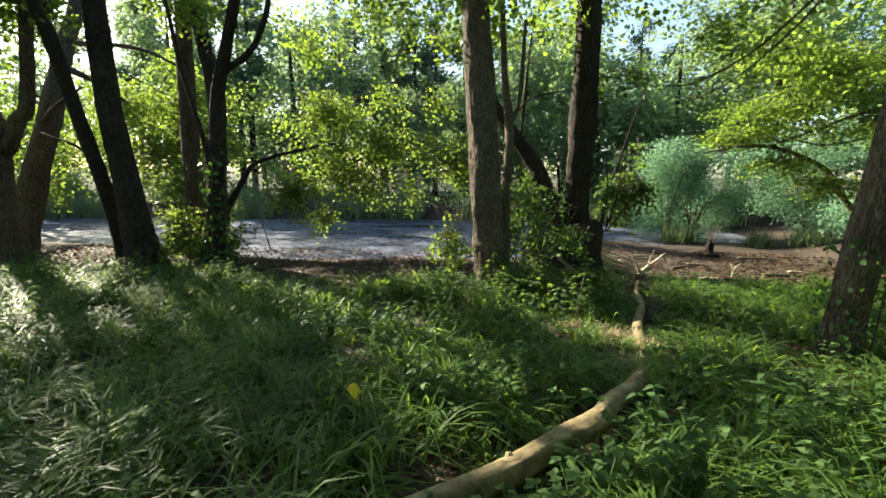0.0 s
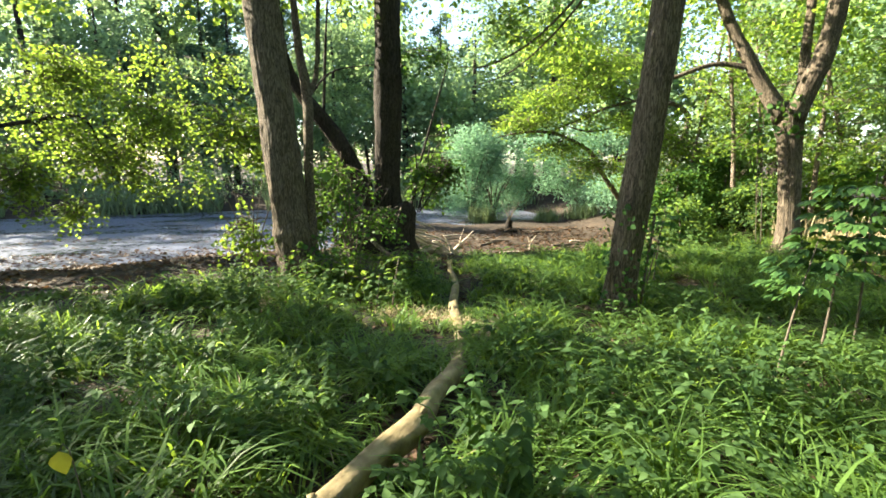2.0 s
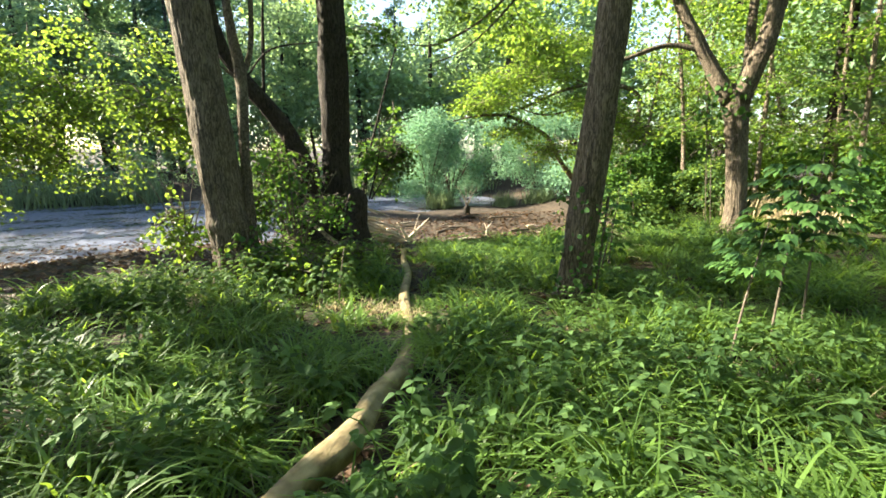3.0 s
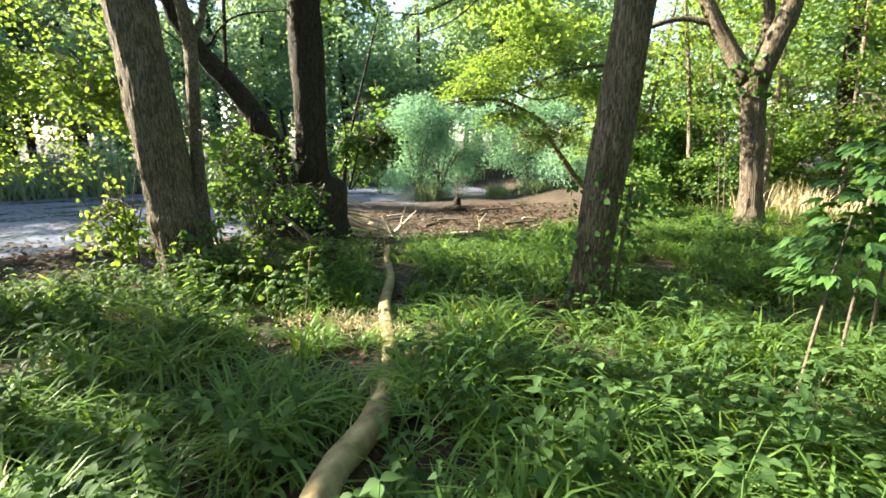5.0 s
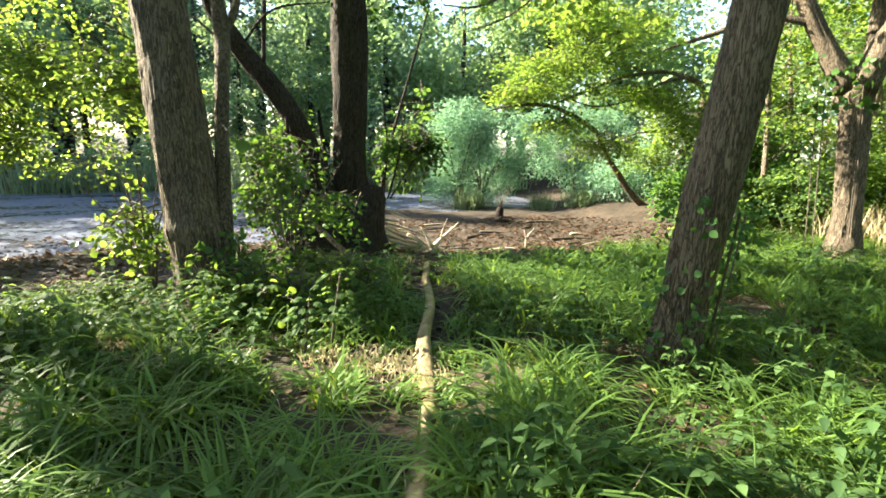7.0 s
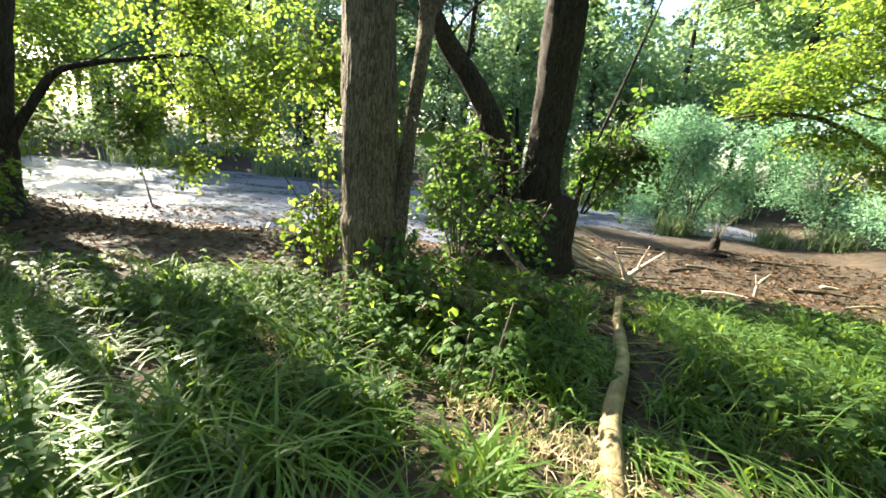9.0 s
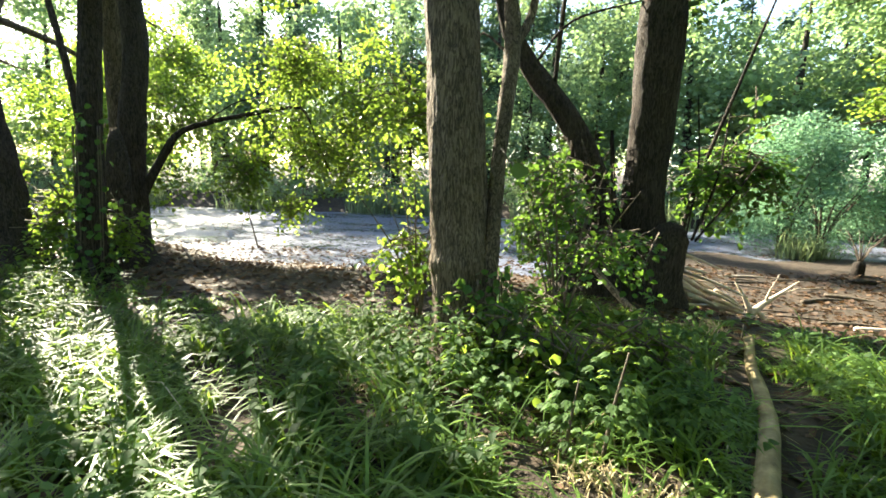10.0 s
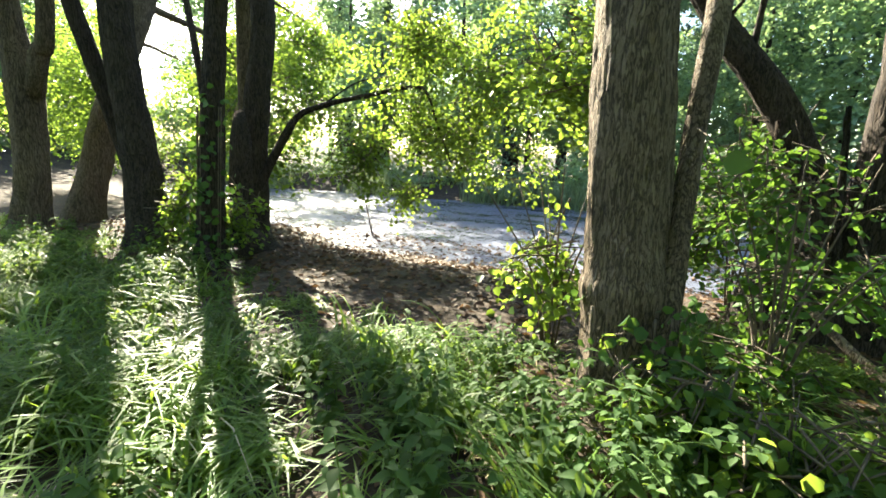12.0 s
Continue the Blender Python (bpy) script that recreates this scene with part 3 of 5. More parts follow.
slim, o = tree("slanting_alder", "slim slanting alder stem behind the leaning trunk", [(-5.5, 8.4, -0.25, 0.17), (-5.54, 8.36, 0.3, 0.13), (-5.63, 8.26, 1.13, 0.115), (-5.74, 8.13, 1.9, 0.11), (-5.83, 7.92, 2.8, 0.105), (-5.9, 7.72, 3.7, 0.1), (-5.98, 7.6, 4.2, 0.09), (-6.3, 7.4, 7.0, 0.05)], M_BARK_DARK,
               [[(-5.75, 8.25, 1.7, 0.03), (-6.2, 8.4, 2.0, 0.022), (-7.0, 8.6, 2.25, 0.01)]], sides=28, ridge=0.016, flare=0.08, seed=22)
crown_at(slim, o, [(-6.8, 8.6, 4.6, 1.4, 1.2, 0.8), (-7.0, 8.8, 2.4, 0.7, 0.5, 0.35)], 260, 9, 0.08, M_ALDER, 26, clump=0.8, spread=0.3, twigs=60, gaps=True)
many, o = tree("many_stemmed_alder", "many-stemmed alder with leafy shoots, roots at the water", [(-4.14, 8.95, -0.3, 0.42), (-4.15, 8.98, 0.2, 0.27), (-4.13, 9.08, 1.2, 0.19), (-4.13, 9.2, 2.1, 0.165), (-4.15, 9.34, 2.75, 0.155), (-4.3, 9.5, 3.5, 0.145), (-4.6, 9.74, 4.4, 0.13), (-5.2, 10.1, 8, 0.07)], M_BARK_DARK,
               [[(-3.58, 7.86, -0.25, 0.22), (-3.57, 7.88, 0.3, 0.155), (-3.51, 7.92, 1.3, 0.125), (-3.49, 7.98, 2.1, 0.115), (-3.45, 8.04, 2.9, 0.11), (-3.12, 7.84, 3.75, 0.085), (-2.9, 7.75, 4.6, 0.07), (-2.7, 7.7, 7, 0.04)],
                [(-3.53, 7.92, 1.2, 0.055), (-3.66, 7.96, 1.9, 0.042), (-3.8, 8.0, 2.46, 0.037), (-4.05, 8.06, 3.27, 0.033), (-4.2, 8.02, 4.28, 0.028), (-4.5, 8.0, 5.6, 0.012)],
                [(-3.46, 8.03, 2.8, 0.075), (-3.3, 8.01, 3.2, 0.055), (-2.99, 8.0, 3.4, 0.05), (-2.74, 8.0, 3.7, 0.044), (-2.53, 8.0, 4.28, 0.038), (-2.4, 8.0, 5.4, 0.02)],
                [(-4.2, 9.05, -0.25, 0.34), (-3.95, 8.55, 0.02, 0.32), (-3.72, 8.1, 0.0, 0.28), (-3.55, 7.8, -0.2, 0.2)],
                [(-3.98, 8.7, 0.1, 0.2), (-3.95, 8.68, 0.7, 0.15), (-4.0, 8.75, 1.4, 0.12), (-4.1, 8.85, 1.75, 0.05)],
                [(-4.05, 8.98, 0.6, 0.07), (-3.85, 9.1, 1.08, 0.062), (-3.66, 9.2, 1.45, 0.052), (-3.49, 9.3, 1.74, 0.042), (-3.17, 9.5, 1.91, 0.036), (-2.73, 9.8, 2.05, 0.032), (-2.28, 10.1, 2.19, 0.026), (-2.05, 10.25, 2.15, 0.016), (-1.9, 10.35, 1.7, 0.011), (-1.7, 10.45, 1.15, 0.004)],
                [(-3.2, 9.45, 1.9, 0.015), (-2.95, 9.9, 2.25, 0.01), (-2.7, 10.4, 2.4, 0.004)], [(-2.6, 9.87, 2.06, 0.012), (-2.5, 10.2, 1.7, 0.008), (-2.45, 10.5, 1.2, 0.003)],
                [(-3.5, 7.75, 0.22, 0.035), (-3.25, 7.6, 0.08, 0.03), (-2.95, 7.45, -0.08, 0.02)]], sides=44, ridge=0.028, flare=0.16, seed=23)
crown_at(many, o, [(-2.6, 10.3, 2.0, 0.9, 0.6, 0.45), (-3.0, 10.2, 1.2, 0.6, 0.5, 0.5), (-1.9, 10.6, 1.4, 0.8, 0.6, 0.5), (-2.6, 10.8, 2.9, 1.2, 0.8, 0.5), (-1.3, 10.8, 2.3, 0.9, 0.7, 0.6), (-3.4, 9.8, 3.4, 1.0, 0.9, 0.5), (-0.9, 10.8, 1.2, 0.6, 0.5, 0.4), (-2.5, 10.6, 0.6, 0.35, 0.3, 0.25), (-1.0, 11.0, 3.2, 1.4, 0.8, 0.5)], 1000, 9, 0.068, M_ALDER, 17, spread=0.24, twigs=420, clump=1.4, gaps=True)
crown_at(many, o, [(-4.35, 8.2, 0.9, 0.45, 0.35, 0.6), (-3.7, 8.3, 0.6, 0.5, 0.3, 0.45), (-4.2, 8.3, 1.9, 0.5, 0.4, 0.6), (-4.6, 8.6, 2.4, 0.5, 0.5, 0.6), (-4.3, 8.1, 0.3, 0.6, 0.3, 0.3)], 480, 8, 0.062, M_ALDER, 18, spread=0.18, clump=2.0, twigs=200, gaps=True)
crown_at(many, o, [(-3.4, 9.6, 4.6, 1.8, 1.5, 1.0), (-1.6, 9.8, 4.4, 1.6, 1.2, 0.9), (-2.6, 10, 5.8, 2.2, 1.8, 0.9)], 700, 9, 0.09, M_ALDER, 19, clump=0.7, spread=0.35, gaps=True)
pale, o = tree("pale_alder", "greyish alder trunk standing in the shallows", [(-5.05, 9.95, -0.75, 0.24), (-5.05, 9.93, -0.2, 0.2), (-5.04, 9.9, 1.0, 0.18), (-5.04, 9.9, 3.3, 0.165), (-5.0, 10.0, 7, 0.1)], M_BARK, sides=28, ridge=0.018, flare=0.08, seed=25)
crown_at(pale, o, [(-4.9, 10.4, 4.6, 1.4, 1.1, 0.9), (-5.4, 10.6, 2.6, 0.9, 0.6, 0.5)], 260, 9, 0.075, M_ALDER, 27, clump=0.9, spread=0.28, gaps=True)
third, o = tree("third_alder", "stout leaning alder rising from the pond edge", [(-7.98, 8.78, -0.4, 0.4), (-7.92, 8.88, 0.2, 0.28), (-7.82, 9.08, 1.05, 0.235), (-7.68, 9.3, 1.95, 0.21), (-7.62, 9.55, 2.7, 0.2), (-7.72, 10.0, 3.6, 0.18), (-7.75, 10.35, 4.4, 0.16), (-7.68, 10.6, 5.2, 0.14), (-7.6, 11, 8, 0.07)], M_BARK,
                [[(-7.95, 9.5, 2.2, 0.06), (-7.3, 9.2, 2.7, 0.045), (-6.4, 8.9, 3.1, 0.02)], [(-7.7, 10.0, 3.7, 0.07), (-7.9, 11.6, 3.5, 0.05), (-8.4, 13.2, 3.0, 0.03), (-9.5, 14, 2.4, 0.01)], [(-7.6, 10.2, 4.2, 0.06), (-7.0, 11.6, 4.4, 0.04), (-6.4, 13.0, 4.0, 0.015)], [(-8.0, 9.4, 2.6, 0.06), (-9.2, 10.8, 3.3, 0.045), (-10.6, 12.8, 3.4, 0.02)]], sides=36, ridge=0.028, seed=27)
crown_at(third, o, [(-8.2, 10, 4.8, 2.0, 1.8, 1.2), (-7.6, 10.4, 2.9, 1.6, 1.0, 0.8), (-9.5, 12.5, 3.0, 1.8, 1.0, 1.4), (-8.6, 11.5, 1.6, 1.4, 0.8, 0.6), (-8.5, 13.5, 2.6, 2.0, 1.0, 1.6), (-11, 14, 3, 2, 1, 1.8), (-6.5, 13, 3.9, 1.6, 1, 1.0), (-10, 11.5, 3.6, 1.6, 1.0, 1.4), (-12, 11.5, 2.2, 1.8, 1.0, 1.9), (-14.5, 12.5, 3, 2, 1.2, 2.4), (-10.2, 10.4, 2.0, 1.0, 0.8, 1.2)], 3000, 9, 0.085, M_ALDER, 20, clump=0.8, spread=0.33, gaps=True, twigs=150)
# two high leaf masses added on the sun's line to dapple the bank
crown_at(third, o, [(-9.6, 11.6, 6.3, 2.2, 1.6, 0.9), (-11.2, 13.2, 7.3, 2.4, 1.6, 1.0), (-7.8, 12.0, 6.6, 2.0, 1.6, 0.9), (-7.0, 10.2, 5.4, 1.5, 1.2, 0.6)], 650, 9, 0.08, M_ALDER, 128, clump=1.6, spread=0.28, twigs=60, gaps=True)
crown_at(third, o, [(-9.6, 11.6, 6.3, 2.2, 1.6, 0.9), (-11.2, 13.2, 7.3, 2.4, 1.6, 1.0), (-7.8, 12.0, 6.6, 2.0, 1.6, 0.9), (-7.0, 10.2, 5.4, 1.5, 1.2, 0.6)], 330, 9, 0.08, M_ALDER, 129, clump=2.2, spread=0.26, gaps="main")
crown_at(third, o, [(-5.8, 11.9, 2.3, 1.0, 0.6, 0.7), (-8.2, 10.7, 2.4, 0.8, 0.6, 0.8), (-5.2, 12.3, 3.5, 1.2, 0.7, 0.6), (-7.0, 11.4, 3.6, 1.1, 0.7, 0.6), (-9.2, 11.2, 1.3, 0.9, 0.6, 0.5)], 620, 9, 0.075, M_ALDER, 130, clump=1.5, spread=0.26, twigs=200, gaps=True)
fourth, o = tree("fourth_alder", "thick upright trunk that forks above eye height", [(-7.3, 7.75, -0.2, 0.286), (-7.22, 7.8, 0.3, 0.224), (-7.18, 7.86, 1.3, 0.204), (-7.17, 7.88, 2.2, 0.211), (-7.3, 7.85, 3.2, 0.136), (-7.7, 7.9, 8, 0.0816)], M_BARK, [[(-6.98, 7.9, 1.9, 0.12), (-6.73, 7.9, 2.4, 0.11), (-6.53, 7.95, 3.1, 0.1), (-6.3, 8.2, 8, 0.05)]], sides=40, ridge=0.028, seed=29)
crown_at(fourth, o, [(-8.6, 7.6, 4.4, 2.2, 1.6, 1.2), (-7.0, 7.6, 4.6, 1.6, 1.2, 0.9), (-9.5, 8.6, 2.0, 1.2, 0.8, 0.9)], 700, 9, 0.09, M_ALDER, 21, clump=0.7, spread=0.36, gaps=True)

# the sprawling willow across the mud and the willow bushes behind
sprawl, o = tree("sprawling_willow", "sprawling willow with a bowed pale trunk and flat crown", [(11.9, 12.0, -0.4, 0.12), (10.98, 12.0, 0.17, 0.085), (10.41, 12.0, 0.7, 0.075), (9.89, 12.0, 1.27, 0.065), (9.55, 12.0, 1.75, 0.06), (9.22, 12.0, 1.97, 0.055), (8.67, 12.0, 2.2, 0.05), (8.0, 12.0, 2.38, 0.042), (7.15, 12.0, 2.34, 0.025), (6.5, 12.1, 2.2, 0.01)], M_BARK,
                 [[(11.8, 12.0, -0.3, 0.12), (12.6, 12, 1.6, 0.1), (13.0, 12, 3.0, 0.08), (11.75, 12, 3.42, 0.055), (10.2, 12, 3.2, 0.04), (9.0, 12, 2.75, 0.03), (8.1, 12, 2.42, 0.014), (7.4, 12, 2.2, 0.006)],
                  [(12.2, 11.9, 3.35, 0.05), (11.2, 11.8, 3.1, 0.035), (10.2, 11.8, 2.62, 0.028), (9.1, 11.8, 2.42, 0.022), (8.0, 11.8, 2.68, 0.014), (7.3, 11.8, 2.9, 0.006)],
                  [(12.9, 12.0, 2.2, 0.05), (11.9, 12, 2.0, 0.035), (10.8, 12, 1.85, 0.025), (10.1, 12, 1.6, 0.01)],
                  [(10.9, 12.0, 3.35, 0.03), (9.9, 12.3, 3.6, 0.022), (8.8, 12.4, 3.4, 0.015), (7.8, 12.4, 3.0, 0.005)],
                  [(9.6, 11.8, 2.5, 0.02), (8.9, 11.5, 2.75, 0.013), (8.1, 11.4, 2.95, 0.004)], [(8.6, 12, 2.22, 0.018), (7.9, 11.8, 2.0, 0.011), (7.2, 11.7, 1.75, 0.004)]], sides=14, ridge=0.012, flare=0.05, seed=31)
crown_at(sprawl, o, [(8.2, 12, 3.25, 1.7, 0.9, 0.22), (9.9, 12, 3.65, 1.8, 1.0, 0.3), (7.3, 12.1, 2.62, 0.9, 0.8, 0.2), (8.9, 11.8, 2.75, 1.5, 0.8, 0.2), (10.6, 11.8, 2.75, 1.2, 0.8, 0.25), (8.2, 11.7, 1.95, 0.9, 0.6, 0.2), (9.3, 11.5, 1.45, 0.9, 0.6, 0.25), (10.6, 11.6, 1.2, 0.9, 0.6, 0.4), (9.4, 12.3, 4.4, 2.2, 1.2, 0.35), (11.9, 11.5, 2.2, 1.0, 1.0, 0.9)], 2300, 9, 0.075, M_ALDER, 32, spread=0.3, twigs=700, clump=1.3, droop=0.12, ragged=0.3)


def bush(name, label, place, blobs, count, per, leaf, material, seed, stems=5, height=1.2, stem_r=0.015, **kw):
    x, y = place
    z = float(ground_z(x, y))
    t = thing(name, label, "bush", (x, y, z - 0.03))
    rng = np.random.default_rng(seed)
    for i in range(stems):
        a, s = rng.random() * 6.28, 0.2 + 0.25 * rng.random()
        h = height * (0.7 + 0.5 * rng.random())
        part("stem", limb_mesh("stem", [(0.04 * math.cos(a), 0.04 * math.sin(a), 0, stem_r), (0.3 * s * h * math.cos(a), 0.3 * s * h * math.sin(a), h * 0.5, stem_r * 0.8), (s * h * math.cos(a), s * h * math.sin(a), h, stem_r * 0.35)], sides=6, step=0.15), M_TWIG, t)
    o = np.array([x, y, z - 0.03])
    arr, tw = leafy([(a + x, b + y, c + o[2], d, e, f) for a, b, c, d, e, f in blobs], count, per, leaf, seed, gaps=name == "alder_shoots", **kw)
    tagged(part("foliage", mesh_of("foliage", arr[0] - o, arr[1], arr[2]), material, t), kind="stuff")
    if tw is not None:
        tagged(part("twigwork", mesh_of("twigwork", tw[0] - o, tw[1], tw[2]), M_TWIG, t), kind="stuff")
    return t


bush("willow_bush", "pale blue-green willow bush at the pond's edge", (9.0, 17.2), [(-0.3, 0, 1.4, 1.8, 1.2, 1.4), (-0.9, 0, 2.8, 1.1, 0.8, 1.0), (0.8, 0, 2.4, 1.2, 0.9, 1.3)], 1700, 8, 0.11, M_WILLOW, 41, 7, 2.2, 0.03, width=0.4, slim=True, spread=0.3, droop=0.1)
bush("willow_bush", "pale blue-green willow bush at the pond's edge", (12.8, 17.0), [(0, 0, 1.3, 1.9, 1.2, 1.4), (-1.2, 0, 2.5, 1.1, 0.8, 1.1), (1.0, 0, 2.8, 1.3, 0.9, 1.2)], 1700, 8, 0.11, M_WILLOW, 42, 7, 2.2, 0.03, width=0.4, slim=True, spread=0.3, droop=0.1)
bush("willow_bush", "tall pale blue-green willow bush at the pond's edge", (7.9, 16.9), [(0.2, 0, 1.5, 1.1, 0.9, 1.0), (0.7, 0.1, 2.7, 0.8, 0.7, 0.9), (-0.7, -0.2, 0.8, 0.7, 0.6, 0.6), (-0.5, 0, 2.2, 0.5, 0.5, 0.5), (1.6, 0.2, 2.0, 0.9, 0.8, 1.2)], 1200, 8, 0.09, M_WILLOW, 44, 8, 2.6, 0.028, width=0.4, slim=True, spread=0.3, droop=0.05)
bush("willow_bush", "low grey-green willow bush over the mud", (12.3, 13.8), [(0, 0, 0.9, 1.4, 1.0, 0.8), (0.9, 0.5, 1.6, 1.2, 1.0, 0.8)], 800, 8, 0.1, M_WILLOW, 43, 6, 1.4, 0.025, width=0.45, slim=True, spread=0.28)
for i, (bx, by, s, mat, seed) in enumerate([(9.6, 9.0, 0.95, M_SHADED_LEAF, 52), (11.4, 9.2, 1.1, M_SHADED_LEAF, 53), (13.5, 8.0, 1.25, M_ALDER, 55), (13.0, 10.8, 1.6, M_FAR_HAZED, 56), (12.8, 5.2, 1.2, M_SHADED_LEAF, 57), (8.3, 7.6, 0.6, M_BRAMBLE, 58), (14.8, 6.2, 1.5, M_ALDER, 59), (11.0, 8.0, 0.8, M_BRAMBLE, 60)]):
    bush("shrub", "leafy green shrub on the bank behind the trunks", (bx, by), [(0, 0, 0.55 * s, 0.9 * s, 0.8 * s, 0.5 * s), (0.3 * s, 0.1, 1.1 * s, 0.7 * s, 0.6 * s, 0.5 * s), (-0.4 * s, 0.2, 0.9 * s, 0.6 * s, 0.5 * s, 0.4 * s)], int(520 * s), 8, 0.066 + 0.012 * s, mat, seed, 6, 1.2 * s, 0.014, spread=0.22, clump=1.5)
bush("alder_shoots", "fresh green shoots at the foot of the alders", (1.75, 7.2), [(0, 0, 0.3, 0.4, 0.3, 0.25), (-0.2, -0.3, 0.3, 0.3, 0.2, 0.2), (0.25, 0.4, 0.7, 0.6, 0.5, 0.3), (0.0, 0.6, 1.3, 0.5, 0.5, 0.4)], 170, 7, 0.066, M_SHADED_LEAF, 61, 12, 1.25, 0.009, spread=0.16, clump=2.2, twigs=100)
bush("alder_shoots", "sunlit shoots growing out of the alder's foot", (1.15, 6.55), [(0.1, 0, 0.3, 0.3, 0.15, 0.22), (-0.15, 0.05, 0.45, 0.15, 0.12, 0.15), (0.3, -0.1, 0.18, 0.25, 0.15, 0.15)], 75, 7, 0.062, M_ALDER, 62, 6, 0.5, 0.007, spread=0.12, clump=2.5, twigs=40)
bush("alder_shoots", "low round-leaved shoots spreading over the roots", (1.7, 6.35), [(0, 0, 0.22, 0.5, 0.35, 0.2), (0.5, 0.1, 0.25, 0.4, 0.35, 0.22), (-0.25, -0.1, 0.4, 0.25, 0.2, 0.2)], 120, 7, 0.07, M_ALDER, 65, 9, 0.5, 0.006, spread=0.17, clump=2.2, twigs=80, width=0.95)
bush("alder_shoots", "leafy shoots on the water side of the alder", (0.45, 7.6), [(0, 0, 0.7, 0.45, 0.35, 0.3), (-0.1, 0.2, 1.3, 0.5, 0.4, 0.45), (-0.2, 0.6, 2.0, 0.7, 0.5, 0.5)], 230, 8, 0.065, M_ALDER, 63, 7, 1.6, 0.01, spread=0.2, clump=1.8, twigs=100)
bush("alder_shoots", "leafy shoots behind the old stool", (1.9, 9.8), [(-0.1, 0, 0.9, 0.7, 0.3, 0.5), (-0.1, 0.2, 1.7, 0.6, 0.4, 0.4)], 220, 8, 0.08, M_SHADED_LEAF, 64, 8, 1.9, 0.012, spread=0.2, clump=1.5, twigs=150)

def pole_tree(seed, height, lean):
    rng = np.random.default_rng(seed)
    t = thing("pole_tree", "slender pale-barked young tree with thin high foliage", "tree", (0, 0, 0), "young trees behind the forked tree")
    a = rng.random() * 6.28
    c, d = math.cos(a) * lean, math.sin(a) * lean
    part("trunk", limb_mesh("trunk", [(0, 0, -0.1, 0.055), (0.3 * c, 0.3 * d, height * 0.35, 0.045), (0.75 * c, 0.75 * d, height * 0.7, 0.032), (c, d, height, 0.01)], sides=9, step=0.2, ridge=0.008, lump=0.15, seed=seed), M_BARK_PALE, t)
    for k in range(5):
        f, b = 0.3 + 0.13 * k, rng.random() * 6.28
        r = 0.7 + 0.5 * rng.random()
        part("limb", limb_mesh("limb", [(c * f, d * f, height * f, 0.018), (c * f + 0.5 * r * math.cos(b), d * f + 0.5 * r * math.sin(b), height * f + 0.3, 0.012), (c * f + r * math.cos(b), d * f + r * math.sin(b), height * f + 0.35, 0.004)], sides=5, step=0.2), M_BARK_PALE, t)
    crown(t, [(c * f, d * f, height * f, 0.9, 0.9, 0.3) for f in (0.28, 0.42, 0.56, 0.7, 0.84, 0.97)], 230, 9, 0.075, M_ALDER, seed, spread=0.28, droop=0.15, clump=1.4, twigs=90)
    return t


poles = [pole_tree(171, 6.0, 0.7), pole_tree(172, 7.0, 0.3), pole_tree(173, 5.2, 1.1)]
pole_rng = random.Random(8)
for i, (x, y) in enumerate([(11.0, 8.6), (12.1, 7.6), (12.9, 9.3), (11.6, 10.6), (13.6, 6.8), (14.6, 8.2), (15.2, 10.0), (12.6, 5.9), (14.0, 11.2), (16.0, 6.6)]):
    m = pose(x, y, float(ground_z(x, y)), 0, 0, 360 * pole_rng.random())
    if i < len(poles):
        poles[i].matrix_basis = m
    else:
        copy_thing(poles[i % 3], m)

# ---- the far shore ----
def pine(seed, height):
    rng = np.random.default_rng(seed)
    t = thing("pine_tree", "slender pine with a bare dark trunk, far shore", "tree", (0, 0, 0), "pines on the far shore")
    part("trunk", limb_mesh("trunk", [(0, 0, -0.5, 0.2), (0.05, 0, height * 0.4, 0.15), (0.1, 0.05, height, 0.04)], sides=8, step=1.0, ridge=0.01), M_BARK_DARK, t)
    blobs = [(rng.normal() * 0.5, rng.normal() * 0.5, height * f, 1.5 * (1.25 - f), 1.5 * (1.25 - f), 0.7) for f in np.linspace(0.5, 0.98, 7)]
    crown(t, blobs, 420, 8, 0.3, M_PINE_HAZED, seed, slim=True, width=0.4, spread=0.5, clump=0.8)
    return t


def broadleaf(seed, height):
    rng = np.random.default_rng(seed)
    t = thing("far_tree", "broad-crowned green tree beyond the pond", "tree", (0, 0, 0), "trees beyond the pond")
    part("trunk", limb_mesh("trunk", [(0, 0, -0.5, 0.22), (0.1, 0, height * 0.4, 0.16), (0.2, 0.1, height * 0.9, 0.05)], sides=8, step=1.0, ridge=0.01), M_BARK_DARK, t)
    blobs = [(rng.normal() * 1.3, rng.normal() * 1.0, height * f, 1.9 + rng.random(), 1.7, 1.3) for f in np.linspace(0.22, 0.95, 9)]
    crown(t, blobs, 800, 8, 0.22, M_FAR_HAZED, seed, slim=True, width=0.8, spread=0.5, clump=0.6, thin=0.08)
    return t


rng = np.random.default_rng(5)
pines = [pine(71, 14.0), pine(72, 12.0)]
broads = [broadleaf(73, 9.0), broadleaf(74, 11.0), broadleaf(75, 7.0)]
used = set()


def stand(protos, i, x, y, s):
    m = pose(x, y, float(ground_z(x, y)), 0, 0, rng.random() * 360)
    p = protos[i % len(protos)]
    if p in used:
        ob = copy_thing(p, m)
    else:
        used.add(p)
        ob = p
        ob.matrix_basis = m
    ob.scale = (s, s, s * (0.9 + 0.2 * rng.random()))
    return ob


